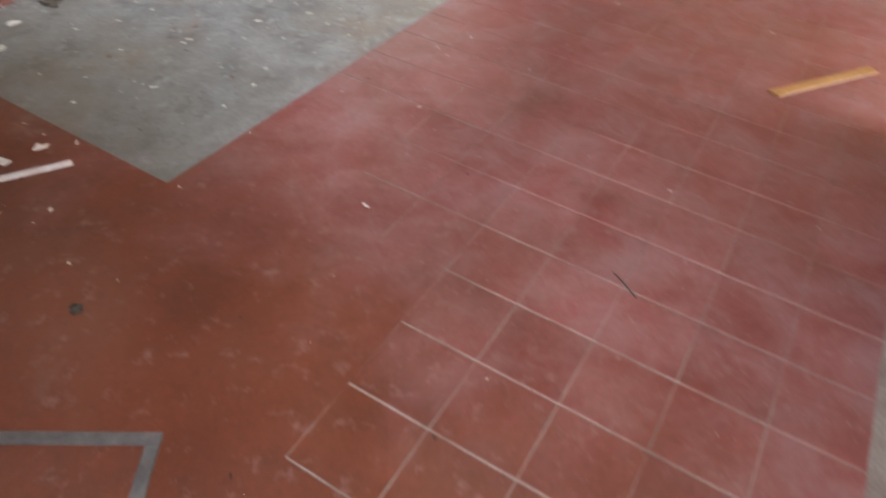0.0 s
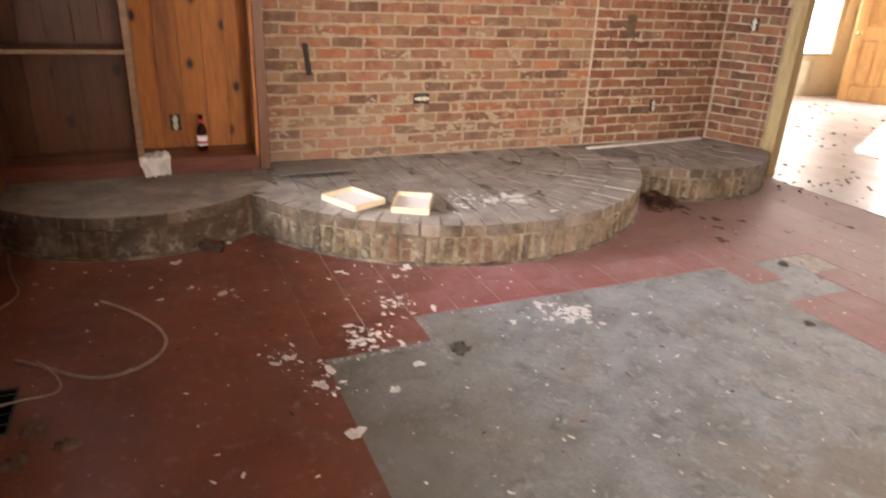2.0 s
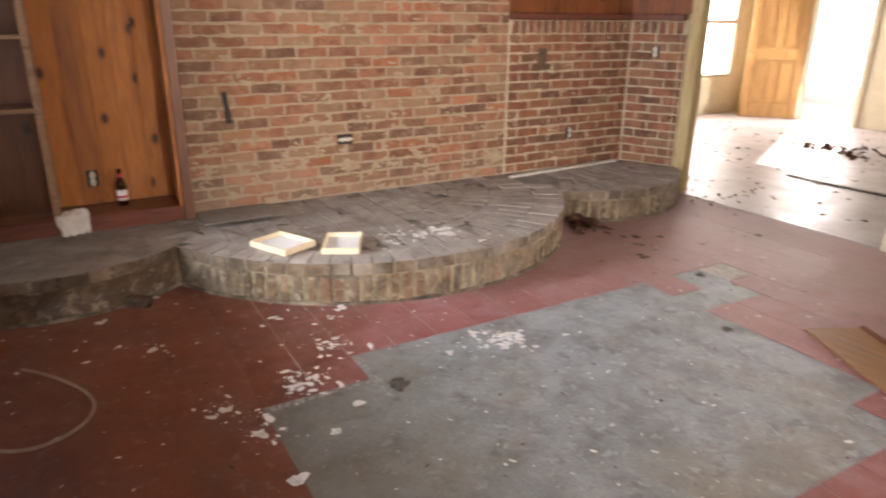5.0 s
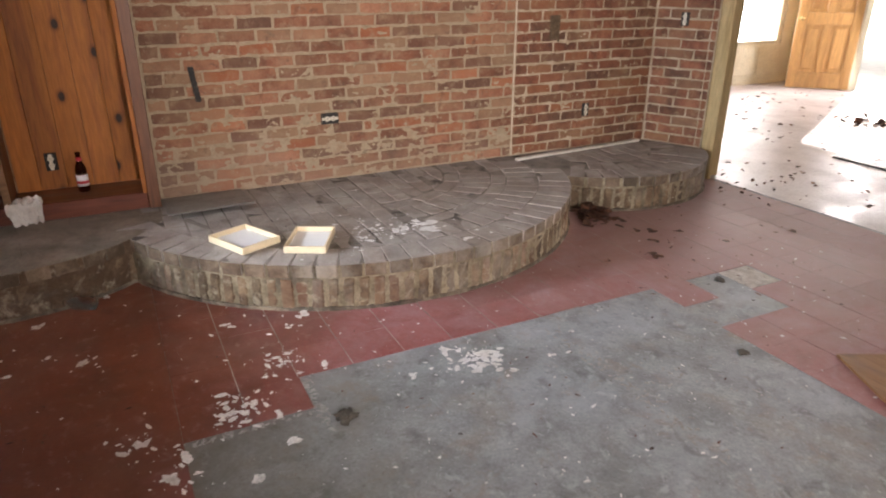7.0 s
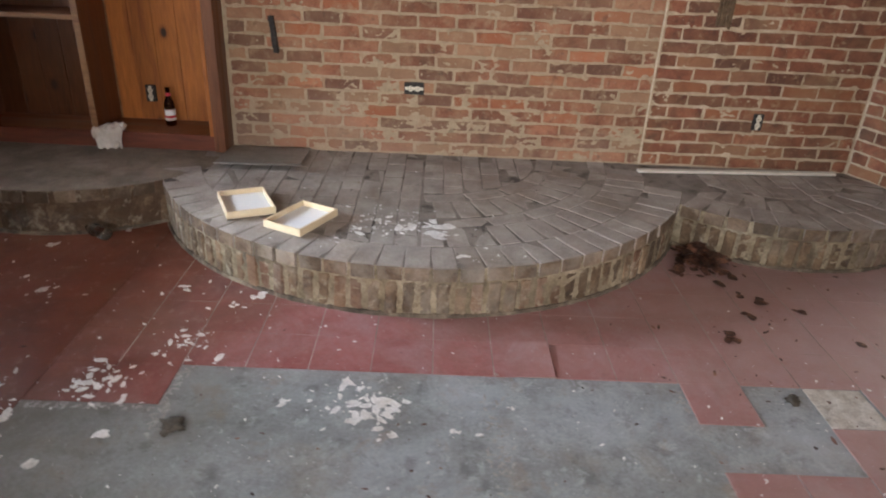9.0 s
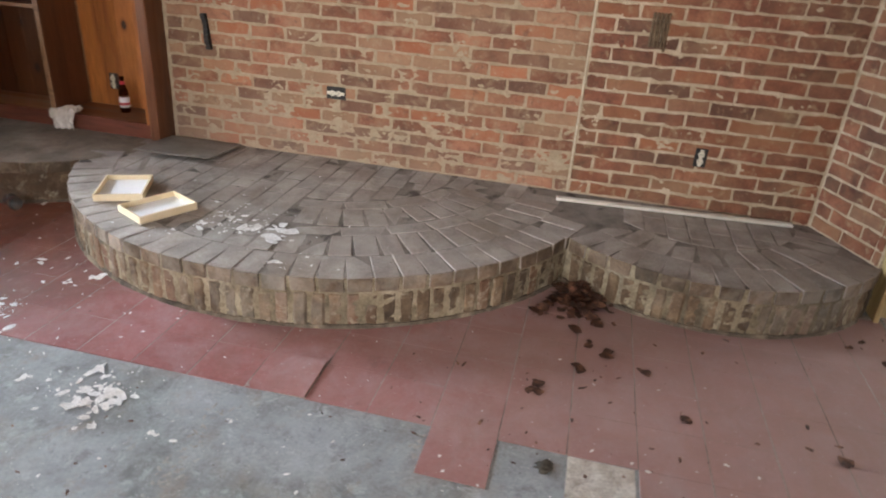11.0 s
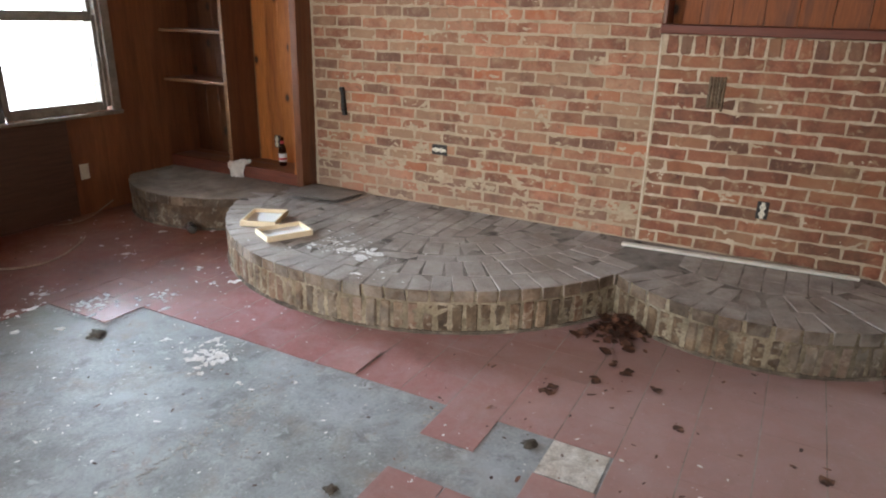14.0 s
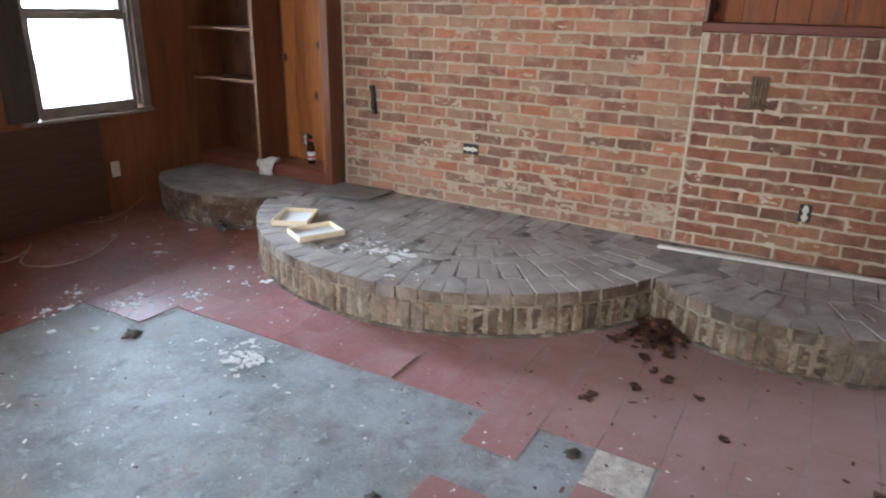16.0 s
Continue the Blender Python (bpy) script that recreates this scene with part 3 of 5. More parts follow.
def course(y0, y1, z, k, proud, keep, frame_m=None, full=FULL, halves=HALF):
    y = y0
    first = True
    while y < y1 - 0.03:
        room = y1 - y
        half = (first and k % 2) or room < LEN * 0.8
        ln = LEN / 2 if half else LEN
        me = (halves if half else full)[brick_rng.randrange(4 if half else 10)]
        sc = min(1.0, (room - 0.008) / (ln - 0.014))
        p = proud + brick_rng.uniform(-0.0015, 0.002)
        loc = pose(WX + p, y + ln / 2 * (1 if sc == 1 else sc), z + brick_rng.uniform(-0.002, 0.002), brick_rng.uniform(-0.6, 0.6))
        if frame_m is not None:
            loc = frame_m @ pose(p, y + ln / 2 * sc, z, brick_rng.uniform(-0.6, 0.6))
        lay(me, loc @ Matrix.Diagonal((1, sc, 1, 1)), keep)
        y += ln
        first = False


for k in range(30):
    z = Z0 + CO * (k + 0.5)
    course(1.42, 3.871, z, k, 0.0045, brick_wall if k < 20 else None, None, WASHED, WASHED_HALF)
for k in range(15):
    course(3.881, 5.155, Z0 + CO * (k + 0.5), k + 1, 0.0065, low_wall)
y = 3.905
while y < 5.13:
    lay(CAPS[brick_rng.randrange(4)], pose(WX + 0.0065, y + CO / 2, Z0 + 15 * CO + 0.052), low_wall)
    y += CO
M["seam"] = surface("seam_mortar", [(0, (0.50, 0.42, 0.30)), (1, (0.68, 0.60, 0.46))], 12, (0.85, 0.97), 0.8, 90)
structure("mortar_seam", box(WX, WX + 0.0095, 3.872, 3.880, 0.235, 1.44, 0.002), M["seam"], "pale vertical mortar seam between the brick panels", "trim")

# the canted return, faced with the same brick
along = (PIER_B - PIER_A).normalized()
RET = Matrix.Translation(PIER_A) @ Matrix(((-along.y * -1, along.x, 0, 0), (-along.x, along.y, 0, 0), (0, 0, 1, 0), (0, 0, 0, 1)))
RET_LEN = (PIER_B - PIER_A).length
pier = bmesh.new()
add_box(pier, -0.16, 0.0, 0.0, RET_LEN, 0, 1.442, 0, RET)
wall_pier = structure("wall_pier", pier, M["pale_mortar"], "short canted brick return beside the opening", "wall")
for k in range(15):
    course(0.012, RET_LEN - 0.004, Z0 + CO * (k + 0.5), k, 0.0055, wall_pier, RET)
y = 0.02
while y < RET_LEN - 0.07:
    lay(CAPS[brick_rng.randrange(4)], RET @ pose(0.0055, y + CO / 2, Z0 + 15 * CO + 0.052), wall_pier)
    y += CO
brick_rest = part("brick_rest", rest, M["brick_rest"], brick_wall)
brick_rest["kind"] = "stuff"

# ---------------------------------------------------------------- raised hearth: three half rounds of brick
HZ = 0.235
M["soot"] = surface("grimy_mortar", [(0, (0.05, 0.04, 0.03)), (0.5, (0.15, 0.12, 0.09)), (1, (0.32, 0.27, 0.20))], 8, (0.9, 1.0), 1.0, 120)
# Rim ends: less dusty than the tops, and darkened in colour for shade.
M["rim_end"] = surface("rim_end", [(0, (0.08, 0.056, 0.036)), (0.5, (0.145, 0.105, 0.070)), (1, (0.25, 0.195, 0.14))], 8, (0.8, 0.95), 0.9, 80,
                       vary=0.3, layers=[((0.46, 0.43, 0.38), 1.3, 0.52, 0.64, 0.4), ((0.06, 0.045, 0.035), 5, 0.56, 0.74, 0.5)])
LOBES = [(2.57, 1.50), (0.62, 0.86), (4.58, 0.92)]      # middle along the wall, radius
hearth = thing("raised_hearth", pose(WX, 2.57, 0), "dusty grey brick hearth in three half-round lobes", "hearth")


def inside_other(x, y, own, margin=0.0):
    return any(math.hypot(x - WX, y - cy) < r - margin for k, (cy, r) in enumerate(LOBES) if k != own)


for k, (cy, r) in enumerate(LOBES):
    seg = int(r * 260)
    levels = 26
    core, face = bmesh.new(), bmesh.new()
    rim_line, columns = [], []
    for i in range(seg + 1):
        a = -math.pi / 2 + math.pi * i / seg
        column = []
        for j in range(levels + 1):
            z = (HZ - (0.0012 if k == 1 else 0.0030 + 0.0003 * k)) * j / levels
            p = Vector((a * r * 22, z * 30, k * 9.0))
            ragged = 0.0062 * noise.fractal(p, 1.0, 2.0, 4) + 0.0052 * noise.noise(p * 0.17)
            joint = 0.003 * max(0.0, 1 - abs(z - 0.168) / 0.012)
            d = r - (0.0030 if k == 1 else 0.0062) + (ragged + joint) * min(1.0, (levels - j) / 3)
            x, y = d * math.cos(a), cy - 2.57 + d * math.sin(a)
            y = max(y, LY - 2.57 + 0.004)
            y = min(y, 5.16 - 2.57 + 0.25 * min(1.0, x / 0.45))
            column.append(face.verts.new((x, y, z)))
        columns.append(column)
        rim_line.append(core.verts.new(column[-1].co + Vector((0, 0, 0.0001))))
    for p, q in zip(columns, columns[1:]):
        for j in range(levels):
            face.faces.new((p[j], q[j], q[j + 1], p[j + 1]))
    core.faces.new(rim_line)
    part("mortar_bed", core, M["shaded_brown_top"] if k == 1 else M["hearth_mortar"], hearth)
    part("mortar_face", face, M["hearth_face"] if k == 1 else M["face_mortar"], hearth, "crumbling mortar face", True)


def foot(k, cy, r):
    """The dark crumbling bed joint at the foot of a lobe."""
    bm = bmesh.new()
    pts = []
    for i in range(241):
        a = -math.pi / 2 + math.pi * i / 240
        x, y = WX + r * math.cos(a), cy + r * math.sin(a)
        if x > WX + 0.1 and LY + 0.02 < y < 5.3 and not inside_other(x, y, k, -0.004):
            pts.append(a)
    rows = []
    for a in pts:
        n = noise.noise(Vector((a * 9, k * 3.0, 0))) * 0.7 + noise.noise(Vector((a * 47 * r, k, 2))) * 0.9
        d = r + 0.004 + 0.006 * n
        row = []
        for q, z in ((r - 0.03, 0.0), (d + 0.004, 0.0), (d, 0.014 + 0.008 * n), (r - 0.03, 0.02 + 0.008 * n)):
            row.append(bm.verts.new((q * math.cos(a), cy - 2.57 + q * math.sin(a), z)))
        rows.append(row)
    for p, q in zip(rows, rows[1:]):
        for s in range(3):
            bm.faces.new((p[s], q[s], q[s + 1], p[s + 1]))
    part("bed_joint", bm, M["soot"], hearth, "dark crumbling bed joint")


for k, (cy, r) in enumerate(LOBES):
    foot(k, cy, r)


def slab_brick(a, b, c, seed, mat, bevel=0.005, jit=0.003, end=None):
    """A brick a long (x), b wide (y), c high (z), resting on z = 0, centred in x and y."""
    r = random.Random(seed)
    bm = box(-a / 2, a / 2, -b / 2, b / 2, -c, 0, 0)
    for v in bm.verts:
        v.co += Vector((r.uniform(-jit, jit), r.uniform(-jit, jit), r.uniform(-jit, jit) * 0.5))
    top = [e for e in bm.edges if sum(v.co.z > -c / 2 for v in e.verts) >= 1]
    bmesh.ops.bevel(bm, geom=top, offset=bevel, segments=1, affect="EDGES")
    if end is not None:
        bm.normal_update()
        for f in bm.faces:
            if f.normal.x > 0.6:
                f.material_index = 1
    me = mesh_of(bm, "brick")
    me.materials.append(mat)
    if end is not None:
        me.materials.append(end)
    return me


def hearth_piece(me, x, y, z, turn, tilt=0.0):
    ob = new("brick", me)
    ob.parent = hearth
    ob.matrix_basis = pose(x - WX, y - 2.57, z, 0, tilt, turn)


hr = random.Random(5)
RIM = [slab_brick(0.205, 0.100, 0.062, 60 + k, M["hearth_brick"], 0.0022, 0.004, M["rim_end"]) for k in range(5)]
UP = [slab_brick(0.05, 0.058, 0.1625, 70 + k, M["hearth_face"], 0.009, 0.005) for k in range(6)]
BROWN_RIM = [slab_brick(0.205, 0.100, 0.062, 90 + k, M["shaded_brown_top"], 0.0022, 0.004, M["rim_end"]) for k in range(5)]
BROWN_FLAT = [slab_brick(0.206, 0.098, 0.05, 100 + k, M["shaded_brown_top"], 0.0016, 0.004) for k in range(5)]
FLAT = [slab_brick(0.206, 0.098, 0.05, 80 + k, M["hearth_brick"], 0.0016, 0.004) for k in range(5)]


def room_for(x, y):
    return LY + 0.05 < y < 5.2 + 0.2 * max(0, (x - WX) / 0.45) - 0.08


def cut_brick(x, y, turn, limits, mat, long=0.206, wide=0.100):
    """A flat brick of the top, cut along the lines (point, outward direction) that it meets."""
    bm = box(-long / 2, long / 2, -wide / 2, wide / 2, -0.05, 0)
    for v in bm.verts:
        v.co += Vector((hr.uniform(-0.003, 0.003), hr.uniform(-0.003, 0.003), hr.uniform(-0.001, 0.001)))
    back = Matrix.Rotation(-radians(turn), 3, "Z")
    for point, out in limits:
        bmesh.ops.bisect_plane(bm, geom=bm.verts[:] + bm.edges[:] + bm.faces[:], plane_co=back @ (Vector((*point, 0)) - Vector((x, y, 0))),
                               plane_no=back @ Vector((*out, 0)), clear_outer=True)
        open_edges = [e for e in bm.edges if e.is_boundary]
        if open_edges:
            bmesh.ops.holes_fill(bm, edges=open_edges)
    if len(bm.verts) < 6 or min(max(v.co[q] for v in bm.verts) - min(v.co[q] for v in bm.verts) for q in (0, 1)) < 0.03:
        bm.free()
        return
    bmesh.ops.bevel(bm, geom=[e for e in bm.edges if all(v.co.z > -0.01 for v in e.verts)], offset=0.0016, segments=1, affect="EDGES")
    me = mesh_of(bm, "brick")
    me.materials.append(mat)
    hearth_piece(me, x, y, HZ - 0.001 + hr.uniform(-0.0022, 0.0018), turn)


def ring(k, cy, r, mid, across, start, pieces, loose=1.4):
    """Bricks round a lobe's middle: laid outwards, or (across) along the ring."""
    n = int(math.pi * mid / (0.213 if across else 0.107))
    for i in range(n):
        a = -math.pi / 2 + math.pi * (i + 0.5) / n
        x, y = WX + mid * math.cos(a), cy + mid * math.sin(a)
        if y < start or x < WX + 0.09 or not room_for(x, y):
            continue
        if (k and inside_other(x, y, k, -0.09)) or (k == 0 and inside_other(x, y, 0, 0.12) and mid > r - 0.2 and x < WX + 0.5):
            continue
        hearth_piece(pieces[hr.randrange(5)], x, y, HZ + hr.uniform(-0.0025, 0.002) - 0.001 * (mid < r - 0.2),
                     math.degrees(a) + (90 if across else 0) + hr.uniform(-loose, loose), hr.uniform(-0.7, 0.7))


for k, (cy, r) in enumerate(LOBES):
    top = M["shaded_brown_top"] if k == 1 else M["hearth_brick"]
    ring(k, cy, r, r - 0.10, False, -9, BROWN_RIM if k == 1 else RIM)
    if k == 0:      # a fan on one half, straight rows on the other
        for mid, across in ((r - 0.311, False), (r - 0.469, True), (r - 0.627, False), (r - 0.785, True)):
            ring(k, cy, r, mid, across, cy + 0.05, FLAT, 1.2)
        fields = ((cy - r + 0.21, cy, r - 0.209), (cy, cy + r - 0.84, r - 0.843))
    else:
        ring(k, cy, r, r - 0.311, False, -9, BROWN_FLAT if k == 1 else FLAT, 1.5)
        fields = ((cy - r + 0.42, cy + r - 0.42, r - 0.418),)
    # the upright bricks of the face
    n = int(math.pi * r / 0.0735)
    for i in range(n):
        a = -math.pi / 2 + math.pi * (i + 0.5) / n
        x, y = WX + (r - 0.027) * math.cos(a), cy + (r - 0.027) * math.sin(a)
        if x > WX + 0.12 and room_for(x, y) and not inside_other(x, y, k, 0.0):
            hearth_piece(UP[hr.randrange(6)], x, y, 0.163, math.degrees(a) + hr.uniform(-2.5, 2.5), hr.uniform(-1.5, 1.5))
    # straight rows, their long sides away from the wall, cut to the round
    for y0, y1, edge in fields:
        y, row = y0 + 0.053, 0
        while y < y1 - 0.02:
            x = WX + 0.112 + (0.106 if row % 2 else 0.0)
            if row % 2:
                cut_brick(WX + 0.058, y, 0, [], top, 0.098)
            while x < WX + edge + 0.1:
                way = Vector((x - WX, y - cy))
                limits = []
                if way.length > edge - 0.13:
                    out = way.normalized()
                    limits.append(((WX + edge * out.x, cy + edge * out.y), (out.x, out.y)))
                if way.length < edge + 0.08 and room_for(x, y) and not (k and inside_other(x, y, k, -0.1)):
                    cut_brick(x, y, hr.uniform(-1.2, 1.2), limits, top)
                x += 0.213
            y += 0.107
            row += 1

# ---------------------------------------------------------------- floor coverings
TX, TY, X0, Y0 = 0.225, 0.2305, -2.80, 1.262       # tile pitch and the corner of the bare patch


def bare(i, j):
    """Tiles that are gone; i counts from the hearth towards the walker, j along the wall."""
    if i == 0:
        return 2 <= j < 10 or j in (11, 12)
    if 1 <= i <= 6:
        end = {1: 12, 2: 10, 6: 9}.get(i, 10)
        return 0 <= j < end
    return False


def tile_mesh(seed, gap, gap_x=None, kind="tile"):
    gap_x = gap if gap_x is None else gap_x
    r = random.Random(seed)
    bm = box(-TX / 2 + gap_x, TX / 2 - gap_x, -TY / 2 + gap, TY / 2 - gap, -0.0035, 0.0)
    for v in bm.verts:
        v.co += Vector((r.uniform(-0.0009, 0.0009), r.uniform(-0.0009, 0.0009), 0))
    bmesh.ops.bevel(bm, geom=[e for e in bm.edges if all(v.co.z > -0.001 for v in e.verts)], offset=0.0012, segments=1, affect="EDGES")
    me = mesh_of(bm, "tile")
    me.materials.append(M[kind])
    return me


TIGHT = [tile_mesh(k, 0.0021, 0.0004) for k in range(5)]
WIDE = [tile_mesh(10 + k, 0.0026, 0.0014, "near_tile") for k in range(5)]
tr = random.Random(3)
tile_rest = bmesh.new()
TILES = []


def put_tile(me, x, y, near, lift=0.0):
    TILES.append((near, me, pose(x, y, lift + tr.uniform(-0.0003, 0.0005), tr.uniform(-0.12, 0.12), tr.uniform(-0.12, 0.12), tr.uniform(-0.3, 0.3))))


for i in range(-9, 7):          # between the hearth and the bare patch, and beyond it
    for j in range(0, 18):
        x, y = X0 + (i + 0.5) * TX, Y0 + (j + 0.5) * TY
        if bare(i, j) or any(math.hypot(x - WX, y - cy) < r - 0.25 for cy, r in LOBES) or (x < -4.1 and y > 5.1):
            continue
        if (i, j) == (-1, 7):
            TILES.append((True, TIGHT[0], pose(x, y, 0.006, 2.2, 1.6, 0.4)))
        elif (i, j) == (0, 1):
            TILES.append((True, tile_mesh(31, 0.0010, None, "slick_tile"), pose(x, y, 0.002, 0.3, 0.3, -0.6)))
        else:
            put_tile(TIGHT[tr.randrange(5)], x, y, i >= -5 and j <= 15)
NXA, NYA, NTX, NTY = X0 + 7 * TX + 0.002, 1.215, 0.2158, 0.219      # the grouted tiles where the walk begins
for i in range(0, 19):
    for j in range(-2, 19):
        x, y = NXA + (i + 0.5) * NTX, NYA + (j + 0.5) * NTY
        if (i < 4 and j < 1) or (i < 2 and j < 3) or y > 5.4 or (x > 0.72 and y < 2.35):
            continue
        TILES.append((i < 9 and j < 12, WIDE[tr.randrange(5)], pose(x, y, tr.uniform(-0.0003, 0.0005), tr.uniform(-0.1, 0.1), tr.uniform(-0.1, 0.1), tr.uniform(-0.3, 0.3)) @ Matrix.Diagonal((NTX / TX, NTY / TY, 1, 1))))

NYB = NYA - 2 * NTY
structure("sheet_floor", boxes((-4.4, 0.8, LY, NYB - 0.003, -0.0035, 0.0), (-4.4, NXA - 0.001, NYB - 0.003, Y0 + 0.0008, -0.0035, 0.0),
                               (NXA - 0.001, NXA + 4 * NTX + 0.0008, NYB - 0.003, NYA + NTY + 0.002, -0.0035, 0.0),
                               (NXA + 0.001, NXA + 2 * NTX + 0.0008, NYA + NTY + 0.002, NYA + 3 * NTY + 0.002, -0.0035, 0.0)),
          M["sheet"], "scuffed brown-red sheet flooring", "floor")
structure("grout_bed", boxes((NXA + 2 * NTX - 0.003, 3.0, NYA + NTY - 0.003, 5.42, -0.004, -0.0018), (NXA + 4 * NTX - 0.003, 0.8, NYB, NYA + NTY - 0.003, -0.004, -0.0018),
                             (NXA, NXA + 2 * NTX - 0.003, NYA + 3 * NTY - 0.003, 5.42, -0.004, -0.0018),
                             (-4.2, X0 - 0.004, Y0 + 0.004, 5.42, -0.004, -0.0007), (X0 - 0.004, NXA - 0.001, Y0 + 13 * TY + 0.004, 5.42, -0.004, -0.0007)), M["grout"], "pale grout between red floor tiles", "floor")
M["backing"] = surface("backing", [(0, (0.40, 0.35, 0.30)), (0.5, (0.56, 0.52, 0.47)), (1, (0.68, 0.65, 0.61))], 14, (0.8, 0.95), 0.8, 90, layers=[((0.22, 0.18, 0.15), 9, 0.55, 0.7, 0.7)])
bed = part("pale_bed", box(X0 - 0.0 + 0.004, X0 + TX - 0.004, Y0 + 12 * TY + 0.004, Y0 + 13 * TY - 0.012, -0.004, -0.0015), M["backing"], floor, "pale exposed backing where a tile is gone")

# ---------------------------------------------------------------- built-in bookcase beside the brick
CX, CB = -4.555, -4.865       # its front and its back
bookcase = thing("bookcase", pose(CX, 0.68, 0.24), "knotty pine built-in bookcase with two bays, mostly empty", "bookcase")


def bk(name, x0, x1, y0, y1, z0, z1, mat, bevel=0.003, label=""):
    return part(name, box(x0 - CX, x1 - CX, y0 - 0.68, y1 - 0.68, z0 - 0.24, z1 - 0.24, bevel), M[mat], bookcase, label)


for k in range(5):      # back boards of both bays
    bk("back_board", CB - 0.02, CB + tr.uniform(0, 0.002), 0.664 + 0.137 * k, 0.664 + 0.137 * k + 0.1358, 0.30, CEIL - 0.01, "pine", 0.003, "knotty varnished pine board")
# left bay: same boards in the copy coloured for shade
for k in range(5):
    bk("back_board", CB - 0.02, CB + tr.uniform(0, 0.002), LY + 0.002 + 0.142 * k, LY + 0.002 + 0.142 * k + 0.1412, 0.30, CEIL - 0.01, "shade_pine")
bk("plinth", CX - 0.02, CX, LY + 0.002, 1.341, 0.236, 0.33, "red_wood", 0.004, "red-brown plinth board")
bk("bottom_shelf", CB, CX - 0.021, LY + 0.002, 1.34, 0.305, 0.328, "dark_pine_y", 0.003)
bk("divider", CB + 0.001, CX + 0.004, 0.645, 0.672, 0.331, CEIL - 0.01, "dark_pine", 0.003)
bk("divider_edge", CX + 0.005, CX + 0.012, 0.640, 0.677, 0.331, CEIL - 0.01, "shelf_edge", 0.002)
bk("corner_strip", CB + 0.003, CB + 0.011, 0.6725, 0.681, 0.331, CEIL - 0.01, "shelf_edge", 0.002, "thin pale strip in the corner")
bk("side_panel", CB + 0.001, CX + 0.03, 1.3415, 1.405, 0.2395, CEIL - 0.01, "dark_pine", 0.004)
bk("face_strip", CX + 0.002, CX + 0.022, 1.318, 1.341, 0.331, CEIL - 0.01, "pine", 0.003)
for z in (0.955, 1.34, 1.72, 2.1):
    s = bk("shelf", CB + 0.001, CX - 0.012, LY + 0.004, 0.644, z - 0.012, z + 0.012, "dark_pine_y", 0.002)
    part("shelf_lip", box(-0.0115, -0.002, LY + 0.004 - 0.68, 0.639 - 0.68, z - 0.012 - 0.24, z + 0.012 - 0.24, 0.002), M["shelf_edge"], s)

# ---------------------------------------------------------------- ledge and panelled recess over the low brick
ledge = thing("ledge", pose(WX, 4.5, 1.444), "dark red-brown wooden ledge on the brick", "ledge")
part("top_board", box(-0.19, 0.05, 3.87 - 4.5, 5.17 - 4.5, 0.0, 0.05, 0.006), M["red_wood"], ledge)
lb = bmesh.new()
add_box(lb, -0.01, 0.05, 0.02, RET_LEN - 0.03, 0, 0.05, 0.006, pose(-WX, -4.5, 0) @ RET)
part("return_board", lb, M["red_wood"], ledge)
recess = structure("recess_panelling", boxes(*[(WX - 0.21, WX - 0.19 + 0.002 * (k % 2), 3.872 + 0.165 * k, 3.872 + 0.165 * k + 0.161, 1.495, CEIL) for k in range(8)]),
                   M["recess_pine"], "varnished dark pine boards above the ledge", "panelling")
up = bmesh.new()
for k in range(3):
    add_box(up, -0.14, 0.0, 0.002 + 0.165 * k, min(RET_LEN, 0.163 + 0.165 * k), 1.495, CEIL, 0, RET)
structure("return_panelling", up, M["recess_pine"], "pine boards above the brick return", "panelling")
structure("recess_end", box(WX - 0.21, WX - 0.02, 5.195, 5.24, 1.445, CEIL), M["recess_pine"], "boarded end of the recess", "panelling")
structure("recess_side", box(WX - 0.19, WX + 0.0, 3.868, 3.888, 1.495, CEIL, 0.003), M["dark_pine"], "dark stained side of the recess", "trim")

# ---------------------------------------------------------------- opening to the far room: posts and casing
structure("casing_left", boxes((-4.30, -4.13, PY - 0.045, PY - 0.02, 0, 2.2, 0.004), (-4.24, -4.20, PY - 0.019, PY + 0.13, 0, 2.12, 0.003)), M["yellow_trim"], "yellowed wooden casing of the opening", "trim")
structure("casing_right", boxes((-2.44, -2.375, PY - 0.03, PY + 0.13, 0, 2.12, 0.004)), M["pale_trim"], "pale painted post at the end of the partition", "trim")
structure("dark_jamb", boxes((-1.62, -1.45, PY - 0.03, PY - 0.002, 0, 2.1, 0.004)), M["red_wood"], "dark red-brown door jamb", "trim")

# ---------------------------------------------------------------- window in the left wall
win = tagged(thing("window_1", pose((WIN_X0 + WIN_X1) / 2, LY, WIN_Z0), "old double-hung window with worn dark paint, glaring daylight", "window"), kind="structure")
wc = (WIN_X0 + WIN_X1) / 2


def wp(name, x0, x1, y0, y1, z0, z1, mat, bevel=0.003, label=""):
    return part(name, box(x0 - wc, x1 - wc, y0 - LY, y1 - LY, z0 - WIN_Z0, z1 - WIN_Z0, bevel), M[mat], win, label)


for a, b in ((WIN_X0 + 0.002, WIN_X0 + 0.03), (WIN_X1 - 0.03, WIN_X1 - 0.002)):
    wp("jamb", a, b, LY - 0.15, LY + 0.0, WIN_Z0 + 0.03, WIN_Z1 - 0.002, "window_paint")
